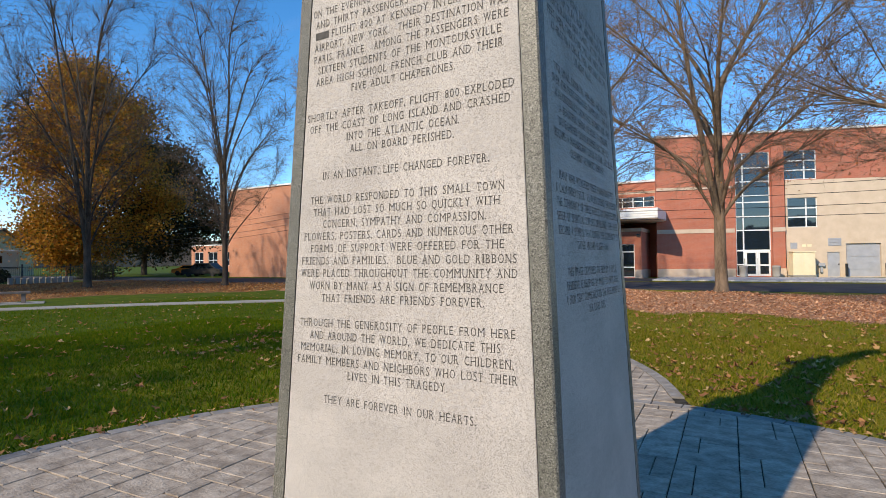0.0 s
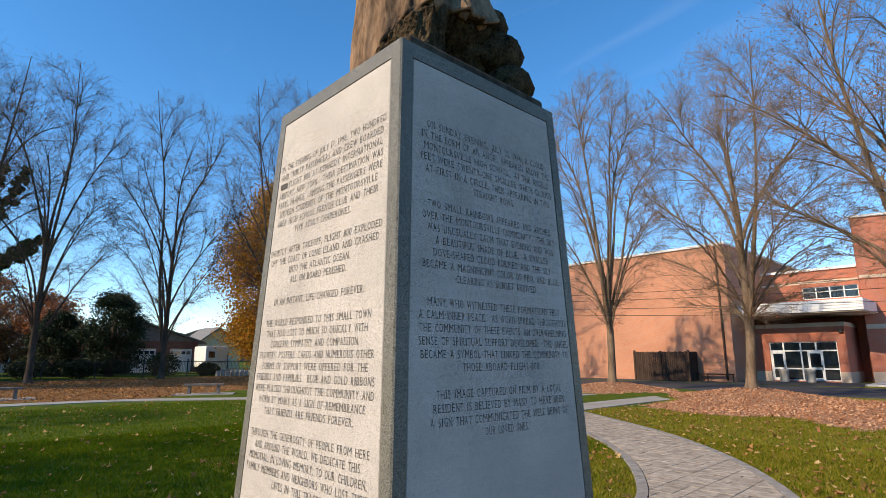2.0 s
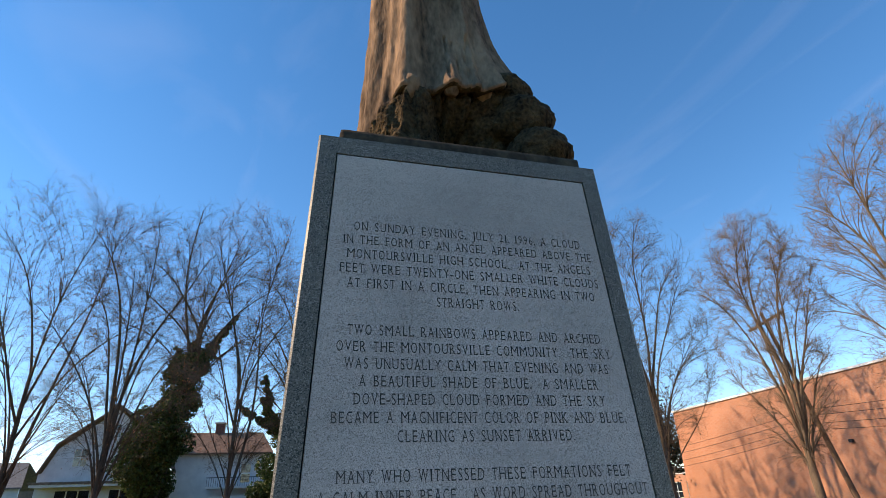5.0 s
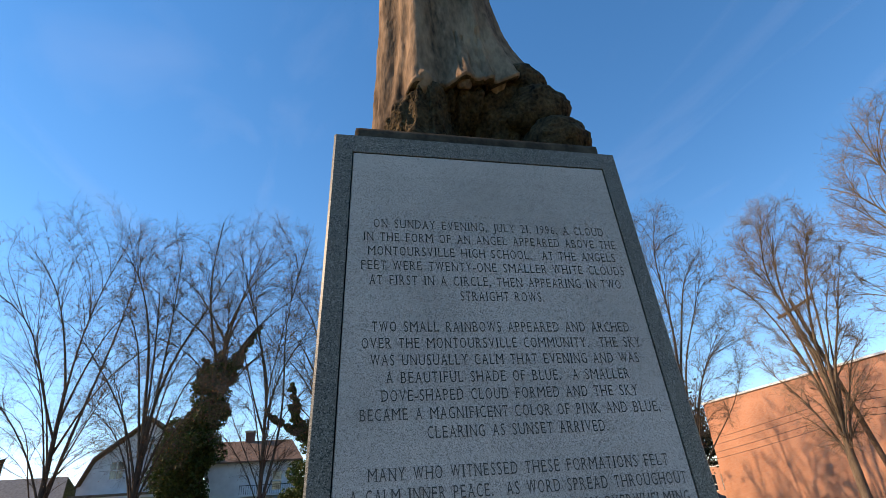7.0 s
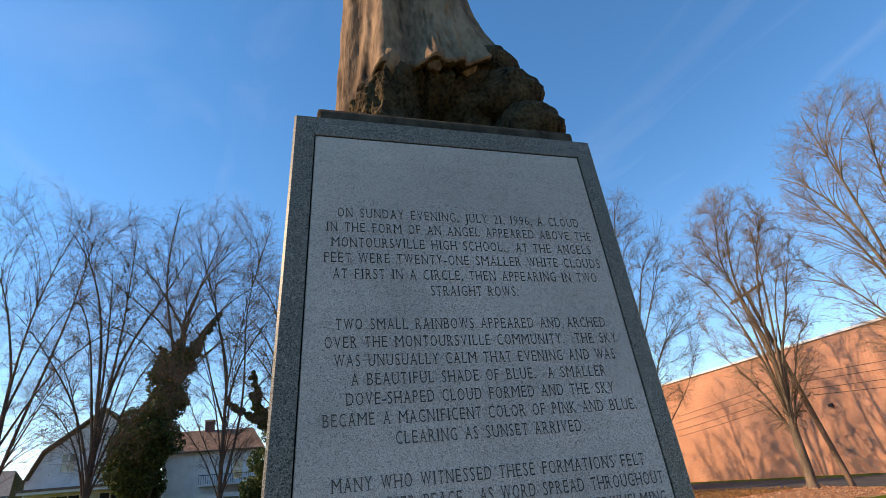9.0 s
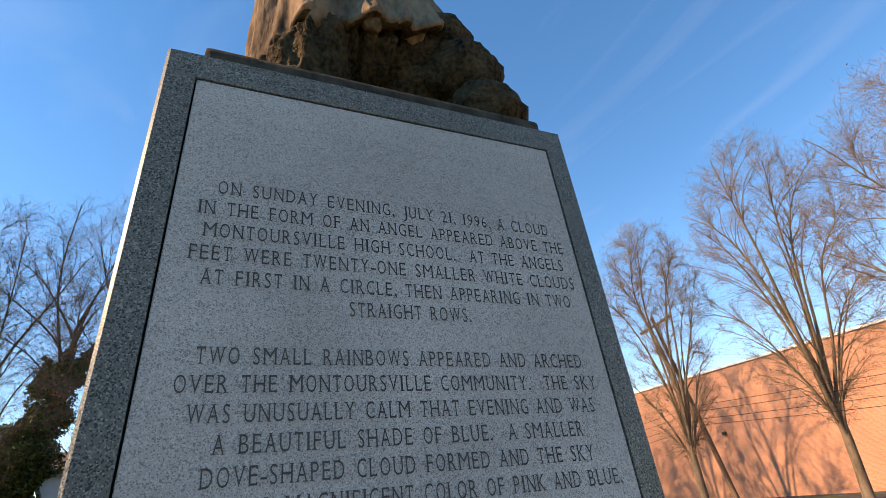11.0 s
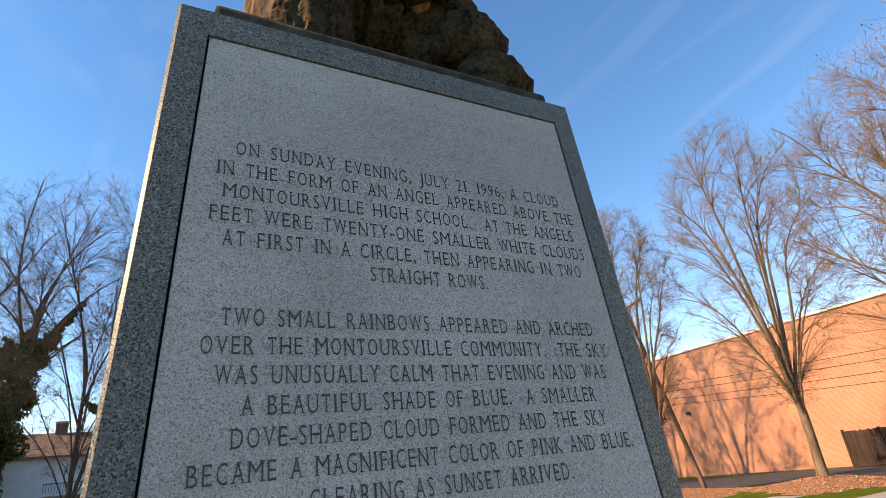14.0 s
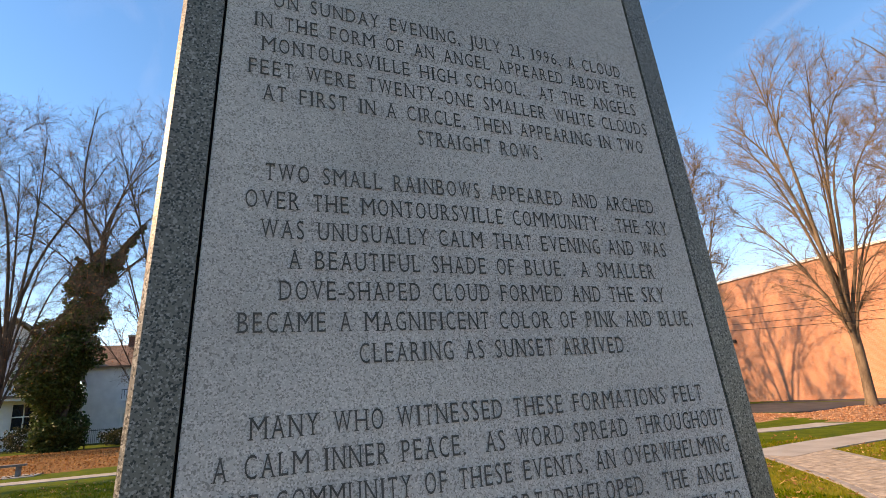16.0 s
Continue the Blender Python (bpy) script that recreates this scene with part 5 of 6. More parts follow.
mesh_part("plinth", *box_at(tower_at, 10.0, 11.7, -1.35, -0.35, 0.09, 0.22), CONCRETE, cab)
mesh_part("lid", *box_at(tower_at, 10.0, 11.7, -1.36, -0.36, 2.05, 2.12), CREAM, cab)
mesh_part("door", *box_at(tower_at, 10.12, 10.82, -1.32, -1.3, 0.3, 1.95), CREAM, cab)
mesh_part("door", *box_at(tower_at, 10.86, 11.57, -1.32, -1.3, 0.3, 1.95), CREAM, cab)


def bollard(at):
    """A round-topped concrete bin-like post."""
    prof = [(0.0, 0.0), (0.3, 0.0), (0.31, 0.06), (0.29, 0.1), (0.3, 0.72), (0.33, 0.76), (0.33, 0.84), (0.24, 0.9), (0.0, 0.92)]
    n = 20
    V = [(r * math.cos(6.28318 * k / n), r * math.sin(6.28318 * k / n), z) for r, z in prof for k in range(n)]
    F = [(i * n + k, i * n + (k + 1) % n, (i + 1) * n + (k + 1) % n, (i + 1) * n + k) for i in range(len(prof) - 1) for k in range(n)]
    ob = mesh_part("litter_bin", V, F, CONCRETE, smooth=True)
    ob.location = at
    tagged(ob, "squat round concrete litter bin by the doors", "bin", "bins by the doors")


for at in ((-10.9, 44.6, 0.02), (-9.2, 44.4, 0.02), (0.3, 48.4, 0.1), (2.6, 49.2, 0.1)):
    bollard(at)

# slatted enclosure by the gym wall
enc = thing("bin_enclosure", "dark brown slatted timber enclosure by the wall", "enclosure")
add_box("post", enc, BROWN_SLAT, -20.42, -20.28, 40.43, 40.57, 0, 2.35)
add_box("post", enc, BROWN_SLAT, -16.08, -15.94, 40.43, 40.57, 0, 2.35)
add_box("post", enc, BROWN_SLAT, -18.25, -18.11, 40.43, 40.57, 0, 2.3)
add_box("rail", enc, BROWN_SLAT, -20.28, -15.98, 40.52, 40.58, 0.4, 0.52)
add_box("rail", enc, BROWN_SLAT, -20.28, -15.98, 40.52, 40.58, 1.8, 1.92)
for i in range(27):
    add_box("slat", enc, BROWN_SLAT, -20.3 + i * 0.161, -20.3 + i * 0.161 + 0.145, 40.475, 40.5, 0.06, 2.22 + 0.03 * math.sin(i * 2.3))
for i in range(9):
    add_box("slat", enc, BROWN_SLAT, -16.0, -15.975, 40.6 + i * 0.155, 40.6 + i * 0.155 + 0.14, 0.06, 2.22)
    add_box("slat", enc, BROWN_SLAT, -20.37, -20.345, 40.6 + i * 0.155, 40.6 + i * 0.155 + 0.14, 0.06, 2.22)

# lower brick wing beyond the gym
wing = thing("brick_wing", "low brick school wing with pale windows", "building")
P = front(70.0)
V, F = wall_mesh(-100, -60, 0, 5.2, 0.3, [(-99 + i * 4.3, -96.2 + i * 4.3, 1.2, 3.9) for i in range(9)], P)
mesh_part("wall", V, F, BRICK, wing)
for i in range(9):
    window(wing, P, -99 + i * 4.3, -96.2 + i * 4.3, 1.2, 3.9, (1, 1), (0.4, 0.6), bar=0.1)
add_box("coping", wing, WHITE, -100.1, -59.9, 69.85, 70.4, 5.2, 5.4)
add_box("roof", wing, SHINGLE_GREY, -100, -60, 70.4, 85, 4.9, 5.15)

# ---- the white house ----
house = thing("white_house", "large white clapboard house with brown roofs and porch", "house")
HX = -70.0
H = eastside(HX)
hw = [(-22.9, -21.5, 6.9, 8.8), (-17.4, -16.0, 6.9, 8.8), (-19.9, -18.7, 9.9, 11.4), (-24.0, -20.6, 1.9, 4.6), (-18.8, -15.6, 1.9, 4.6)]
V, F = wall_mesh(-25.9, -13.0, 0, 6.3, 0.3, [h for h in hw if h[3] < 6], H)
mesh_part("wall", V, F, WHITE_WOOD, house, "white clapboard wall")
# gambrel gable above the eaves
prof = [(-25.6, 6.3), (-24.5, 8.8), (-19.3, 12.95), (-14.1, 8.8), (-13.0, 6.3)]
V = [(HX - d, y, z) for d in (0, 0.3) for y, z in prof]
mesh_part("gable", V, [(0, 4, 3, 2, 1), (5, 6, 7, 8, 9)] + [(i, i + 1, i + 6, i + 5) for i in range(4)], WHITE_WOOD, house, "white gambrel gable")
roofp = [(-25.95, 6.1), (-24.7, 9.0), (-19.3, 13.3), (-13.9, 9.0), (-12.65, 6.1)]
V = [(HX + 0.5 - d, y, z + e) for d in (0, 14) for e in (0, 0.22) for y, z in roofp]
F = []
for i in range(4):
    a = i
    F += [(a, a + 1, a + 11, a + 10), (a + 5, a + 15, a + 16, a + 6), (a, a + 5, a + 6, a + 1), (a + 10, a + 11, a + 16, a + 15)]
mesh_part("roof", V, F, SHINGLE, house, "weathered brown shingle roof")
for h in hw:
    window(house, (lambda u, d, z: (HX + 0.12 - d, u, z)) if h[3] > 6 else H, *h, (1, 1) if h[1] - h[0] < 2 else (1, 1, 1), (1, 1), bar=0.12, recess=0.1, glass_mat=GLASS_DARK)
add_box("porch_roof", house, SHINGLE, HX, HX + 1.8, -26, -12.6, 5.1, 5.35, "brown pent roof over the bay")
add_box("trim", house, WHITE, HX, HX + 1.7, -25.9, -12.7, 4.85, 5.1, "white eaves board")
# wing with balcony and porch
WX = -72.0
W = eastside(WX)
wins = [(-5.6, -4.4, 4.9, 7.1), (-8.5, -6.9, 0.9, 2.75), (-6.5, -4.9, 0.9, 2.75), (-4.5, -2.95, 0.9, 2.75)]
V, F = wall_mesh(-12.99, -2.6, 0, 8.3, 0.3, wins, W)
mesh_part("wall", V, F, WHITE_WOOD, house, "white clapboard wall")
for h in wins:
    window(house, W, *h, (1,), (1, 1), bar=0.12, glass_mat=GLASS_DARK)
V = [(WX + 0.6, y, 8.1) for y in (-13.2, -2.0)] + [(WX - 4, y, 10.9) for y in (-13.2, -3.6)] + [(WX - 9, y, 8.1) for y in (-13.2, -2.0)]
V += [(x, y, z + 0.2) for x, y, z in V]
mesh_part("roof", V, [(0, 1, 7, 6), (6, 7, 9, 8), (8, 9, 11, 10), (1, 3, 9, 7), (3, 5, 11, 9), (0, 2, 3, 1), (2, 4, 5, 3)], SHINGLE, house, "brown hipped roof")
ch = part("chimney", block(WX - 4.6, WX - 3.6, -9.4, -8.3, 9.5, 12.1, 0.03), BRICK_DARK, house, "red brick chimney")
part("chimney_cap", block(WX - 4.7, WX - 3.5, -9.5, -8.2, 12.1, 12.3), STONE_BAND, ch)
add_box("balcony_floor", house, WHITE, WX, WX + 2.4, -9.0, -2.4, 4.3, 4.5)
add_box("porch_roof", house, WHITE, WX, WX + 2.6, -9.2, -2.2, 3.0, 3.5, "white porch roof")
rail = add_box("balcony_rail", house, DARK, WX + 2.25, WX + 2.33, -9.0, -2.4, 5.42, 5.5, "dark balcony rail")
for i in range(28):
    add_box("baluster", rail, DARK, WX + 2.27, WX + 2.31, -8.95 + i * 0.24, -8.91 + i * 0.24, 4.5, 5.42)
for y in (-8.9, -6.8, -4.6, -2.6):
    add_box("porch_post", house, WHITE, WX + 2.2, WX + 2.4, y, y + 0.2, 0, 3.0)
add_box("porch_floor", house, GREY, WX, WX + 2.6, -9.2, -2.2, 0.0, 0.5)
add_box("side_wall", house, WHITE_WOOD, WX - 9, WX, -2.9, -2.6, 0, 8.3)

# ---- brick garage, camper, small house ----
garage = thing("brick_garage", "red brick garage with grey gable and white doors", "garage")
G = eastside(-78.0)
V, F = wall_mesh(9.5, 26.2, 0, 4.1, 0.3, [(22.6, 25.5, 0.0, 3.1), (18.0, 20.9, 0.0, 3.1)], G)
mesh_part("wall", V, F, BRICK_DARK, garage)
V = [(-78.0 - d, y, z) for d in (0, 0.3) for y, z in ((9.5, 4.1), (26.2, 4.1), (18.0, 6.6))]
mesh_part("gable", V, [(0, 1, 2), (5, 4, 3)], SHINGLE_GREY, garage, "grey boarded gable")
V = [(-77.3 - d, y, z + e) for d in (0, 10) for e in (0, 0.2) for y, z in ((8.7, 3.85), (18.0, 6.75), (27.0, 3.85))]
F = []
for i in range(2):
    F += [(i, i + 1, i + 7, i + 6), (i + 3, i + 9, i + 10, i + 4), (i, i + 3, i + 4, i + 1), (i + 6, i + 7, i + 10, i + 9)]
mesh_part("roof", V, F, SHINGLE_GREY, garage, "grey shingle roof")
for y in (22.6, 18.0):
    d = mesh_part("overhead_door", *box_at(G, y, y + 2.9, 0.1, 0.16, 0, 3.1), WHITE, garage, "white panelled garage door")
    for i in range(4):
        mesh_part("pane", *box_at(G, y + 0.2 + i * 0.66, y + 0.72 + i * 0.66, 0.085, 0.1, 2.35, 2.8), GLASS_DARK, d)
camper = thing("camper", "white camper trailer parked beyond the fence", "camper")
part("body", block(-75.8, -71.5, 25.0, 27.9, 0.7, 3.4, 0.25), WHITE, camper)
part("window", block(-71.6, -71.46, 25.4, 26.2, 1.9, 2.7, 0.02), GLASS_DARK, camper)
part("stripe", block(-71.6, -71.47, 25.3, 27.6, 1.25, 1.4, 0.01), GREY, camper, "grey side stripe")
for y in (25.3, 27.6):
    bm = bmesh.new()
    bmesh.ops.create_cone(bm, cap_ends=True, segments=20, radius1=0.38, radius2=0.38, depth=0.25, matrix=pose(-73.5, y, 0.38, 90, 0, 0))
    part("wheel", bm, DARK, camper)
cottage = thing("small_house", "cream gabled house far beyond the fence", "house")
C = eastside(-100.0)
V, F = wall_mesh(33, 41.6, 0, 3.9, 0.3, [(35, 36.2, 1.2, 2.8), (38.4, 39.6, 1.2, 2.8)], C)
mesh_part("wall", V, F, CREAM, cottage)
for y in (35, 38.4):
    window(cottage, C, y, y + 1.2, 1.2, 2.8, (1,), (1, 1), bar=0.12)
mesh_part("gable", [(-100.0 - d, y, z) for d in (0, 0.3) for y, z in ((33, 3.9), (41.6, 3.9), (37.3, 7.1))], [(0, 1, 2), (5, 4, 3)], CREAM, cottage)
V = [(-99.3 - d, y, z + e) for d in (0, 10) for e in (0, 0.25) for y, z in ((32.3, 3.5), (37.3, 7.25), (42.3, 3.5))]
mesh_part("roof", V, [q for i in range(2) for q in ((i, i + 1, i + 7, i + 6), (i + 3, i + 9, i + 10, i + 4), (i, i + 3, i + 4, i + 1), (i + 6, i + 7, i + 10, i + 9))], SHINGLE_GREY, cottage)
neighbour = thing("neighbour_house", "pale two-storey house with a grey roof down the street", "house")
C3 = eastside(-100.0)
V, F = wall_mesh(-54, -38.5, 0, 6.2, 0.3, [(-52, -50.8, 3.6, 5.2), (-48, -46.8, 3.6, 5.2), (-43, -41.8, 3.6, 5.2)], C3)
mesh_part("wall", V, F, WHITE_WOOD, neighbour)
for y in (-52, -48, -43):
    window(neighbour, C3, y, y + 1.2, 3.6, 5.2, (1,), (1, 1), bar=0.1)
V = [(-99.2, -54.6, 6.1), (-99.2, -37.9, 6.1), (-104, -39.5, 9.9), (-104, -53, 9.9), (-109, -54.6, 6.1), (-109, -37.9, 6.1)]
V += [(x, y, z + 0.2) for x, y, z in V]
mesh_part("roof", V, [(0, 1, 2, 3), (3, 2, 5, 4), (6, 9, 8, 7), (9, 10, 11, 8), (0, 6, 7, 1), (1, 7, 8, 2), (0, 3, 9, 6), (2, 8, 11, 5), (3, 4, 10, 9)], SHINGLE_GREY, neighbour)
bungalow = thing("bungalow", "low pale bungalow beyond the fence", "house")
C2 = eastside(-92.0)
V, F = wall_mesh(0, 16, 0, 3.2, 0.3, [(2, 3.6, 1, 2.4), (6, 7.6, 1, 2.4), (11, 12.6, 1, 2.4)], C2)
mesh_part("wall", V, F, WHITE_WOOD, bungalow)
for y in (2, 6, 11):
    window(bungalow, C2, y, y + 1.6, 1, 2.4, (1, 1), (1,), bar=0.1)
V = [(-91.2, -0.6, 3.1), (-91.2, 16.6, 3.1), (-96, 16.6, 5.2), (-96, -0.6, 5.2), (-101, -0.6, 3.1), (-101, 16.6, 3.1)]
V += [(x, y, z + 0.2) for x, y, z in V]
mesh_part("roof", V, [(0, 1, 2, 3), (3, 2, 5, 4), (6, 9, 8, 7), (9, 10, 11, 8), (0, 6, 7, 1), (1, 7, 8, 2), (0, 3, 9, 6)], SHINGLE_GREY, bungalow)


# ---- parked vehicles, far off ----
def car(name, at, turn, paint, label, length=4.5, height=1.45, cargo=False):
    root = thing(name, label, "car", "parked vehicles", at=at)
    root.rotation_euler = (0, 0, radians(turn))
    L, w = length / 2, 0.9
    side = [(-L, 0.35), (-L, 0.85), (-L + 0.25, 0.95), (-L * 0.55, 1.0), (-L * 0.3, height), (L * 0.45, height), (L * 0.75, 0.98), (L - 0.1, 0.9), (L, 0.6), (L, 0.35)]
    bm = bmesh.new()
    a = [bm.verts.new((x, -w, z)) for x, z in side]
    b = [bm.verts.new((x, w, z)) for x, z in side]
    bm.faces.new(a), bm.faces.new(b[::-1])
    for i in range(len(side)):
        j = (i + 1) % len(side)
        bm.faces.new((a[j], a[i], b[i], b[j]))
    bmesh.ops.bevel(bm, geom=bm.edges[:], offset=0.05, segments=2, affect="EDGES")
    part("body", bm, paint, root)
    for s in (-1, 1):
        V = [(x, s * (w + 0.006), z) for x, z in ((-L * 0.5, 1.02), (-L * 0.28, height - 0.08), (L * 0.42, height - 0.08), (L * 0.68, 1.02))]
        mesh_part("side_window", V, [(0, 1, 2, 3) if s > 0 else (3, 2, 1, 0)], GLASS_DARK, root)
        for x in (-L * 0.62, L * 0.62):
            bm = bmesh.new()
            bmesh.ops.create_cone(bm, cap_ends=True, segments=18, radius1=0.33, radius2=0.33, depth=0.22, matrix=pose(x, s * 0.82, 0.33, 90, 0, 0))
            part("wheel", bm, DARK, root)
    return root


ORANGE = material("orange_paint", (0.55, 0.17, 0.02), (0.62, 0.22, 0.03), 2, 0.35, 0)
BLUE_CAR = material("blue_paint", (0.05, 0.08, 0.14), (0.09, 0.13, 0.2), 2, 0.3, 0)
car("car", (-68.0, 47.0, 0), 35, ORANGE, "orange car parked beside the drive")
car("pickup_truck", (-59.5, 43.0, 0), 20, DARK, "dark pickup truck parked by the school", 5.4, 1.7)
car("car", (-53.5, 47.5, 0), 60, BLUE_CAR, "dark blue van parked by the school", 4.8, 1.9)
car("car", (-66.0, -0.5, 0), 80, WHITE, "pale car parked beyond the fence")
car("car", (-70.5, 10.5, 0), 85, BLUE_CAR, "dark car parked beyond the fence")

# ---- iron fence ----
fence = thing("iron_fence", "black iron picket fence behind the leaf bed", "fence")
picks_v, picks_f = [], []
for i in range(17):
    y = -34 + i * 4.0
    x = -57.0 + 0.02 * (y - 10)
    part("post", block(x - 0.05, x + 0.05, y - 0.05, y + 0.05, 0, 1.75, 0.01), DARK, fence)
    if i < 16:
        for z in (0.25, 1.45):
            part("rail", block(x - 0.02, x + 0.02, y + 0.05, y + 3.95, z, z + 0.05), DARK, fence)
        for k in range(1, 27):
            tube(picks_v, picks_f, [(x, y + k * 0.148, 0.1), (x, y + k * 0.148, 1.5), (x, y + k * 0.148, 1.62)], [0.013, 0.013, 0.003], 4)
p = mesh_part("pickets", picks_v, picks_f, DARK, fence)
p["kind"] = "stuff"
for i in range(11):
    ob = part("edging_stone", block(-0.2, 0.2, -0.16, 0.16, 0, 0.55, 0.05), CONCRETE)
    ob.location, ob.rotation_euler = (-55.0 - 0.08 * i, 20.4 + i * 0.52, 0), (0, 0, 0.2 * math.sin(i * 3))
    tagged(ob, "small pale upright edging stone by the fence", "stone", "row of edging stones")


# ---- stone benches ----
BENCH_STONE = material("bench_stone", (0.13, 0.105, 0.092), (0.24, 0.2, 0.175), 4, 0.9, 0.4, 40)


def bench(at, turn):
    root = thing("stone_bench", "pale stone bench on two block legs beside the walk", "bench", "stone benches", at=at)
    root.rotation_euler = (0, 0, radians(turn))
    part("seat", block(-0.92, 0.92, -0.21, 0.21, 0.4, 0.49, 0.012), BENCH_STONE, root)
    part("leg", block(-0.74, -0.6, -0.16, 0.16, 0, 0.4, 0.01), BENCH_STONE, root)
    part("leg", block(0.6, 0.74, -0.16, 0.16, 0, 0.4, 0.01), BENCH_STONE, root)


for x, y, turn in ((-26.6, 8.8, 64), (-29.0, 0.9, 84), (-29.2, -8.4, 88)):
    bench((x, y, 0.035), turn)
    pad = part("pavement_slab", block(-1.4, 1.4, -0.7, 0.9, -0.1, 0.034), CONCRETE)
    pad.location, pad.rotation_euler = (x, y, 0), (0, 0, radians(turn))
    tagged(pad, "concrete pad under a stone bench", "pavement", kind="structure")


# ---- pole and wires ----
def pole(at, h):
    root = thing("utility_pole", "dark weathered wooden utility pole with crossarm", "pole", "utility poles", at=at)
    V, F = [], []
    tube(V, F, [(0, 0, -0.2), (0, 0, h * 0.5), (0, 0, h)], [0.14, 0.12, 0.09], 12)
    mesh_part("shaft", V, F, POLE_WOOD, root, smooth=True)
    arm = part("crossarm", block(-1.25, 1.25, -0.06, 0.06, h - 0.55, h - 0.42, 0.01), POLE_WOOD, root)
    for x in (-1.1, -0.5, 0.5, 1.1):
        bm = bmesh.new()
        bmesh.ops.create_cone(bm, cap_ends=True, segments=10, radius1=0.05, radius2=0.03, depth=0.14, matrix=pose(x, 0, h - 0.35))
        part("insulator", bm, GREY, arm)
    return root


POLES = [(-20.0, 25.6), (34.0, 27.0), (-72.0, 33.0)]
LEANS = [(-1.45, -1.2), (0, 0), (0, 0)]      # how far each pole's head stands off its foot
for (x, y), (lx, ly) in zip(POLES, LEANS):
    pole((x, y, ground_z(x, y) - 0.02), 10.8).rotation_euler = (-ly / 10.8, lx / 10.8, 0)
for k, (z, off) in enumerate(((10.45, -0.5), (10.45, 0.5), (5.5, 0.0), (5.2, 0.05), (4.8, 0.0), (4.5, 0.1))):
    for p, q in ((0, 1), (2, 0)):
        a, b = ([POLES[w][n] + LEANS[w][n] * z / 10.8 for n in (0, 1)] for w in (p, q))
        V, F = [], []
        pts = []
        for i in range(25):
            t = i / 24
            pts.append((a[0] + (b[0] - a[0]) * t, a[1] + (b[1] - a[1]) * t + off * 0.4, z - 4 * (0.5 + 0.12 * k) * t * (1 - t)))
        tube(V, F, pts, [0.008 if z > 9 else 0.012] * 25, 4)
        tagged(mesh_part("overhead_wire", V, F, DARK), "black overhead wire slung between poles", "wire", "overhead wires")


# ---- fallen leaves and grass ----
nr = np.random.default_rng(77)


def path_side(x, y, line, w):
    """Whether points lie within w of a line; x, y: arrays."""
    near_ = np.full(np.shape(x), 1e9)
    for a, b in line:
        near_ = np.minimum(near_, (x - a) ** 2 + (y - b) ** 2)
    return near_ < w * w


PAVED = smooth_line([(-0.5, 4.3), (-1.15, 6.0), (-2.6, 8.2), (-4.7, 10.4), (-7.2, 12.3), (-9.6, 14.0)], 10)


def lawn(x, y):
    """Grass: off the paving, the walks and the leaf beds."""
    bed = np.array([in_bed(a, b) for a, b in zip(x, y)])
    return (x * x + y * y > 4.56 ** 2) & ~path_side(x, y, PAVED, 0.98) & ~path_side(x, y, SIDEWALK, 0.9) & ~bed & ~((abs(x + 9.55) < 0.85) & (y > 13))


def beds(x, y):
    return np.array([in_bed(a, b) for a, b in zip(x, y)])


def scatter(n, x0, x1, y0, y1, test):
    x, y = nr.uniform(x0, x1, n), nr.uniform(y0, y1, n)
    ok = test(x, y)
    return np.stack([x[ok], y[ok]], 1)


def lift(p, h):
    x, y = p[:, 0], p[:, 1]
    z = sum(k * np.exp(-(((x - a) ** 2 + (y - b) ** 2) / 5.5)) for a, b, k in STREET_TREES)
    return np.stack([x, y, z + h], 1)


bed_r = scatter(85000, -24, 12, 14, 28, beds)
P, F = leaves_mesh(lift(bed_r, 0.03) + nr.normal(0, 0.015, (len(bed_r), 3)), 0.075, nr, 0.82, 0.15)
stuff("leaf_drift", P, F, FALLEN_BED, "thick drift of rust-brown fallen leaves round the trees", "leaves")
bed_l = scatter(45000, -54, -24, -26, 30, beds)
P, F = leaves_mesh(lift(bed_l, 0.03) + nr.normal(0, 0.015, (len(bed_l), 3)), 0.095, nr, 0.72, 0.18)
stuff("leaf_drift", P, F, FALLEN_FAR_SHADED, "thin drift of brown fallen leaves across the far bed", "leaves")
loose = np.concatenate([scatter(1500, -23, -3, -6, 18, lawn), scatter(2600, -9, 10, 4, 17, lawn), scatter(500, -1, 7, 3, 8, lawn)])
P, F = star_leaves(lift(loose, 0.045), 0.105, nr)
stuff("fallen_leaves", P, F, FALLEN, "scattered tan fallen leaves on the lawn", "leaves")
rim = nr.uniform(0, 6.283, 900)
rim_p = np.stack([np.cos(rim), np.sin(rim)], 1) * nr.normal(4.62, 0.1, 900)[:, None]
rim_p = rim_p[(rim_p[:, 1] > -2) & ~path_side(rim_p[:, 0], rim_p[:, 1], PAVED, 0.9)]
P, F = star_leaves(lift(rim_p, 0.045), 0.06, nr)
stuff("leaf_bits", P, F, FALLEN, "small leaf bits along the paving edge", "leaves")


def blades(p, h, w, lean):
    """Grass blades: slim bent triangles."""
    n = len(p)
    a = nr.uniform(0, 6.283, n)
    s = np.stack([np.cos(a), np.sin(a), np.zeros(n)], 1) * (w * nr.uniform(0.6, 1.3, n))[:, None]
    tip = np.stack([nr.normal(0, lean, n), nr.normal(0, lean, n), h * nr.uniform(0.5, 1.25, n)], 1)
    P = np.stack([p - s, p + s, p + tip], 1).reshape(-1, 3)
    return P, np.arange(3 * n).reshape(-1, 3)


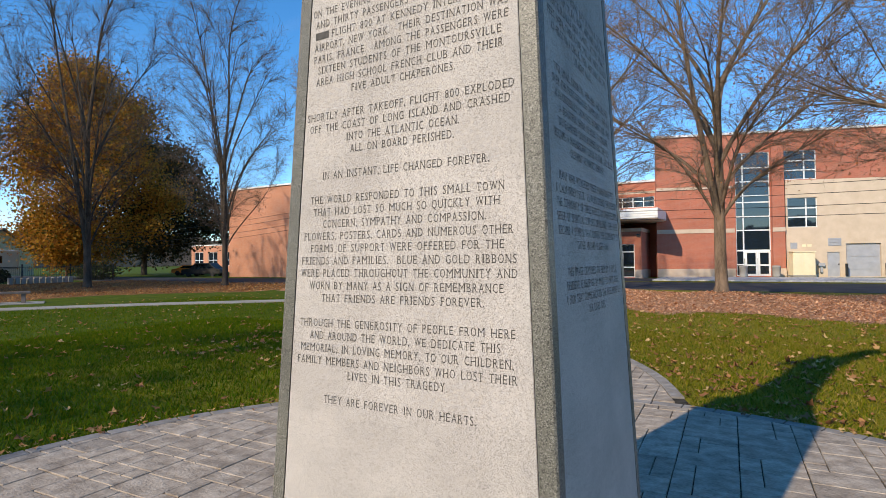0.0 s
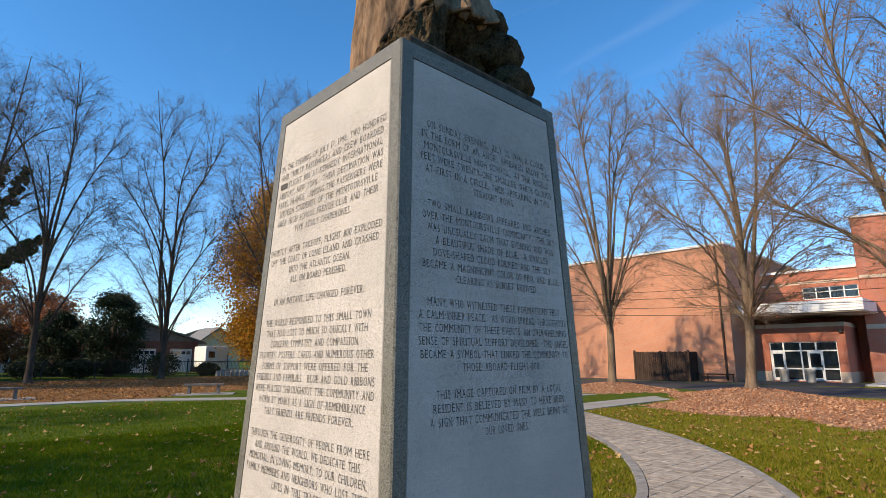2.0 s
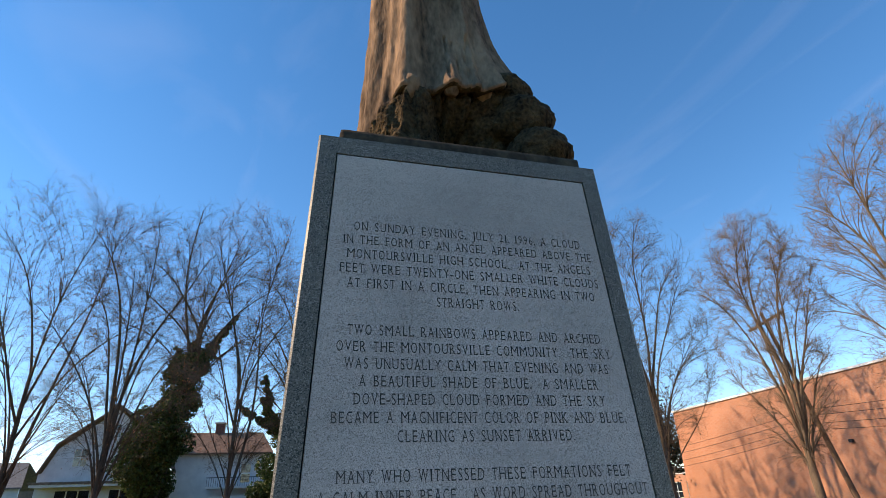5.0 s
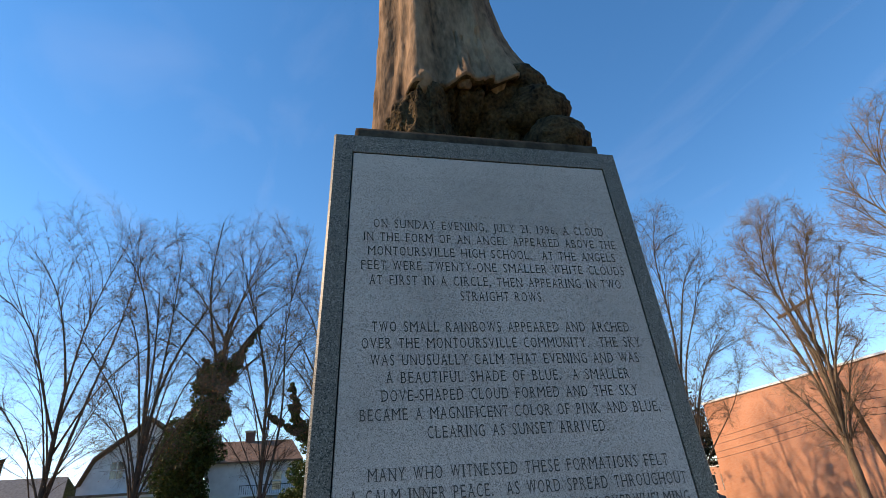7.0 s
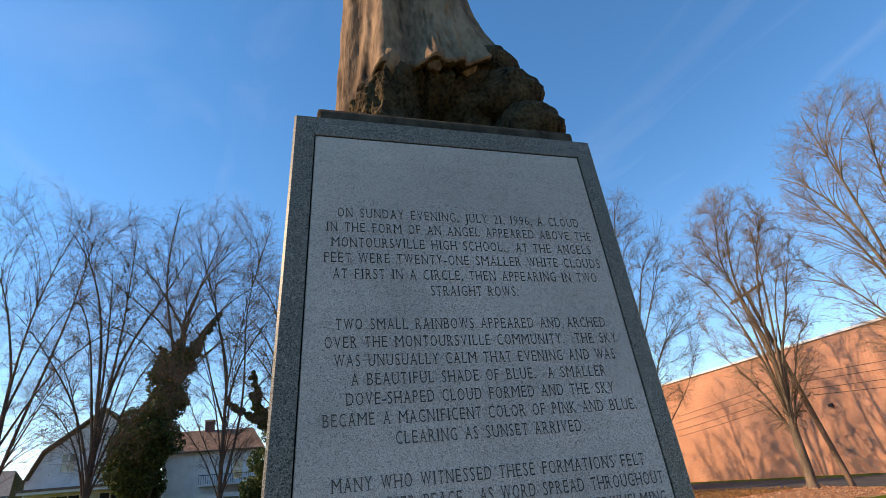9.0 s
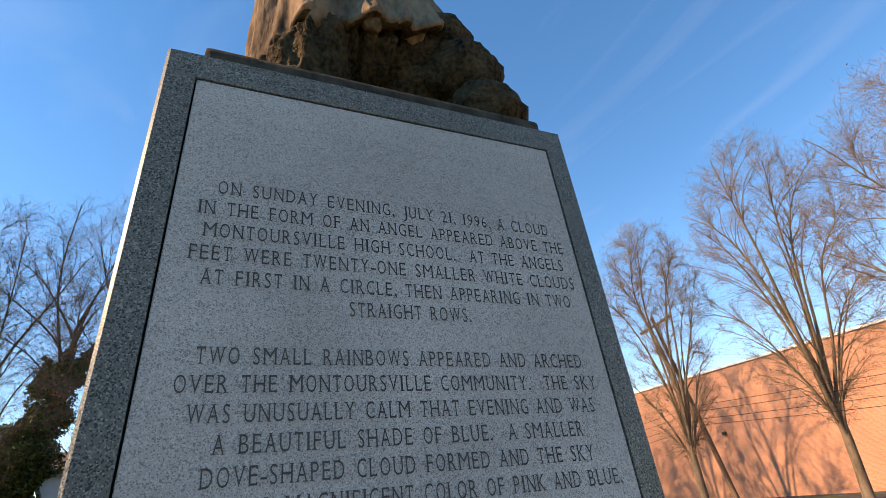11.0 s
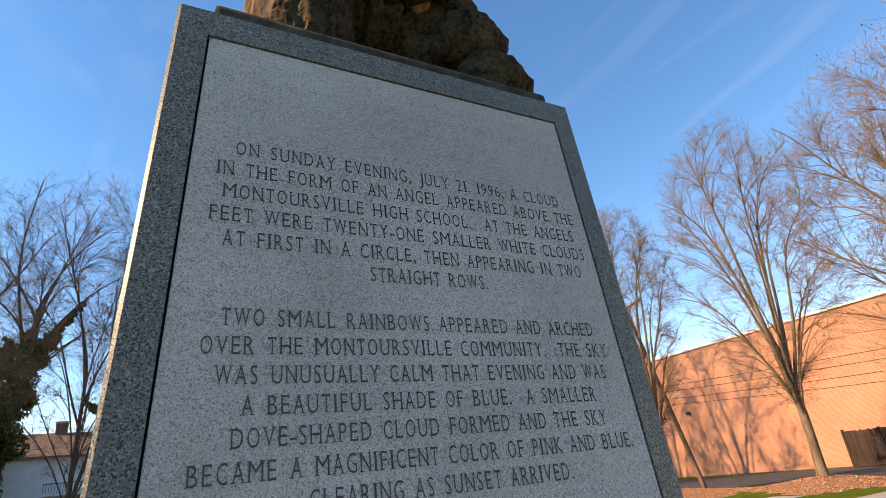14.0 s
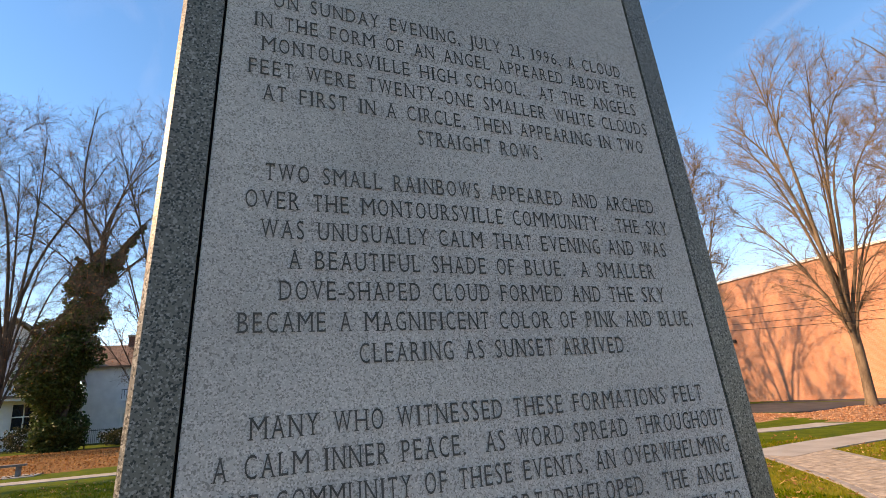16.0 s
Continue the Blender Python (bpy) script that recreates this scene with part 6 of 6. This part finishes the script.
near = np.concatenate([scatter(90000, -13, -4, -3, 9, lawn), scatter(15000, -4, 7, 3, 11, lawn), scatter(9000, -11, 9, 9, 17, lawn), scatter(60000, -22, -10, -6, 16, lawn)])
P, F = blades(lift(near, 0.0), 0.06, 0.008, 0.03)
stuff("grass", P, F, GRASS, "mown green lawn grass", "grass")
near = np.concatenate([scatter(75000, -4, 7, 3, 11, lawn), scatter(51000, -11, 9, 9, 17, lawn)])
P, F = blades(lift(near, 0.0), 0.055, 0.008, 0.035)
stuff("grass", P, F, GRASS_DRY, "mown lawn grass with autumn yellowing", "grass")


# ---- paving, piece by piece ----
def clip(poly, inside, cut):
    out = []
    for a, b in zip(poly, poly[1:] + poly[:1]):
        ia, ib = inside(a), inside(b)
        if ia:
            out.append(a)
        if ia != ib:
            out.append(cut(a, b, ia))
    return out


def stone(poly, z, gap=0.0065, thick=0.05):
    """One paving stone from its outline, shrunk for the joint, its top edge eased."""
    cx, cy = sum(p[0] for p in poly) / len(poly), sum(p[1] for p in poly) / len(poly)

    def inset(k):
        return [(x - (x - cx) / (math.hypot(x - cx, y - cy) + 1e-9) * k, y - (y - cy) / (math.hypot(x - cx, y - cy) + 1e-9) * k) for x, y in poly]
    n = len(poly)
    V = [(x, y, z - thick) for x, y in inset(gap)] + [(x, y, z - 0.004) for x, y in inset(gap)] + [(x, y, z) for x, y in inset(gap + 0.006)]
    F = [(r * n + i, r * n + (i + 1) % n, (r + 1) * n + (i + 1) % n, (r + 1) * n + i) for r in (0, 1) for i in range(n)] + [tuple(range(2 * n, 3 * n))]
    return V, F


def bisect_edge(a, b, keep, test):
    lo, hi = (a, b) if keep else (b, a)
    for _ in range(12):
        m = ((lo[0] + hi[0]) / 2, (lo[1] + hi[1]) / 2)
        if test(m):
            lo = m
        else:
            hi = m
    return lo


def paving(base, test, x0, x1, y0, y1, turn, z, picked, seed):
    """Rows of long paving stones of mixed size inside test(); picked(x, y) tells which become parts of their own."""
    rr = random.Random(seed)
    c, s = math.cos(turn), math.sin(turn)
    world = lambda u, v: (c * u - s * v, s * u + c * v)
    rest_v, rest_f, parts = [], [], 0
    cells, v = [], y0
    while v < y1:                            # courses of one tall stone or two low ones, so that few joints run through
        u = x0 - rr.uniform(0, 0.5)
        while u < x1:
            du = rr.choice((0.15, 0.3, 0.3, 0.45))
            cut = rr.choice((0.0, 0.15, 0.3, 0.3))
            if cut and du < 0.4:
                cells += [(u, v, du, cut), (u, v + cut, du, 0.45 - cut)]
            elif cut:
                half_u = rr.choice((0.15, 0.3))
                cells += [(u, v, du, cut), (u, v + cut, half_u, 0.45 - cut), (u + half_u, v + cut, du - half_u, 0.45 - cut)]
            else:
                cells.append((u, v, max(du, 0.3), 0.45))
                du = max(du, 0.3)
            u += du
        v += 0.45
    for u, v, du, dv in cells:
        poly = [world(u, v), world(u + du, v), world(u + du, v + dv), world(u, v + dv)]
        if not any(test(p) for p in poly):
            continue
        poly = clip(poly, test, lambda a, b, k: bisect_edge(a, b, k, test))
        if len(poly) < 3:
            continue
        V, F = stone(poly, z + rr.uniform(-0.002, 0.003))
        cx, cy = sum(p[0] for p in poly) / len(poly), sum(p[1] for p in poly) / len(poly)
        if picked(cx, cy) and parts < 300:
            mesh_part("paving_stone", V, F, PAVER, base)
            parts += 1
        else:
            rest_f += [tuple(i + len(rest_v) for i in f) for f in F]
            rest_v += V
    if rest_v:
        mesh_part("paving_rest", rest_v, rest_f, PAVER, base)["kind"] = "stuff"


n = 96
plaza = mesh_part("pavement_plaza", [(4.55 * math.cos(6.28318 * k / n), 4.55 * math.sin(6.28318 * k / n), z) for z in (-0.1, 0.012) for k in range(n)],
                  [(k, (k + 1) % n, n + (k + 1) % n, n + k) for k in range(n)] + [tuple(range(n, 2 * n))], SAND)
tagged(plaza, "round plaza of pale textured paving stones", "pavement", kind="structure")
TURN = radians(92)
paving(plaza, lambda p: p[0] ** 2 + p[1] ** 2 < 4.41 ** 2, -4.6, 4.6, -4.6, 4.6, TURN, 0.03, lambda x, y: y > -0.6 and (x < -2.2 or y > 2.0), 3)
for k in range(88):
    a0, a1 = 6.28318 * k / 88, 6.28318 * (k + 1) / 88
    V, F = stone([(r * math.cos(a), r * math.sin(a)) for r, a in ((4.41, a0), (4.56, a0), (4.56, a1), (4.41, a1))], 0.032)
    mesh_part("border_stone", V, F, CURB, plaza)
walkway = ribbon("path_paved", PAVED, 1.9, 0.01, SAND, "curving path of pale paving stones with a darker edge")


def on_path(p):
    return p[0] ** 2 + p[1] ** 2 > 4.57 ** 2 and -10 < p[0] < 1 and min((p[0] - a) ** 2 + (p[1] - b) ** 2 for a, b in DENSE) < 0.80 ** 2


DENSE = smooth_line([(-0.5, 4.3), (-1.15, 6.0), (-2.6, 8.2), (-4.7, 10.4), (-7.2, 12.3), (-9.6, 14.0)], 22)
paving(walkway, on_path, 3.6, 15.0, -1.5, 10.5, TURN, 0.03, lambda x, y: y < 9.5, 4)
for side in (-1, 1):
    for i in range(len(DENSE) - 1):
        a, b = Vector(DENSE[i]), Vector(DENSE[i + 1])
        if a.length < 4.57:
            continue
        d0 = (b - a).normalized()
        c2 = Vector(DENSE[min(i + 2, len(DENSE) - 1)])
        d1 = (c2 - b).normalized() if (c2 - b).length > 1e-6 else d0
        n0, n1 = Vector((-d0.y, d0.x)) * side, Vector((-d1.y, d1.x)) * side
        quad = [tuple(a + n0 * 0.805), tuple(b + n1 * 0.805), tuple(b + n1 * 0.96), tuple(a + n0 * 0.96)]
        V, F = stone(quad if side < 0 else quad[::-1], 0.033)
        mesh_part("border_stone", V, F, CURB, walkway)

# ---- thin high cloud ----
m = bpy.data.materials.new("high_cloud")
m.use_nodes = True
n_, l_ = m.node_tree.nodes, m.node_tree.links
tc, mp, no, rp = n_.new("ShaderNodeTexCoord"), n_.new("ShaderNodeMapping"), n_.new("ShaderNodeTexNoise"), n_.new("ShaderNodeMapRange")
mp.inputs["Scale"].default_value, mp.inputs["Rotation"].default_value = (0.0008, 0.0024, 1), (0, 0, 0.9)
no.inputs["Scale"].default_value, no.inputs["Detail"].default_value, no.inputs["Distortion"].default_value = 1.0, 12, 1.5
rp.inputs[1].default_value, rp.inputs[2].default_value, rp.inputs[3].default_value, rp.inputs[4].default_value = 0.54, 0.95, 0.0, 0.13
l_.new(tc.outputs["Object"], mp.inputs[0]), l_.new(mp.outputs[0], no.inputs[0]), l_.new(no.outputs[0], rp.inputs[0])
tr, df, mx = n_.new("ShaderNodeBsdfTransparent"), n_.new("ShaderNodeBsdfTranslucent"), n_.new("ShaderNodeMixShader")
l_.new(rp.outputs[0], mx.inputs[0]), l_.new(tr.outputs[0], mx.inputs[1]), l_.new(df.outputs[0], mx.inputs[2]), l_.new(mx.outputs[0], n_["Material Output"].inputs[0])
cloud = mesh_part("backdrop_cloud", [(-4000, -4000, 900), (4000, -4000, 900), (4000, 4000, 900), (-4000, 4000, 900)], [(3, 2, 1, 0)], m)
tagged(cloud, "thin wisps of high white cloud", "cloud", kind="structure")
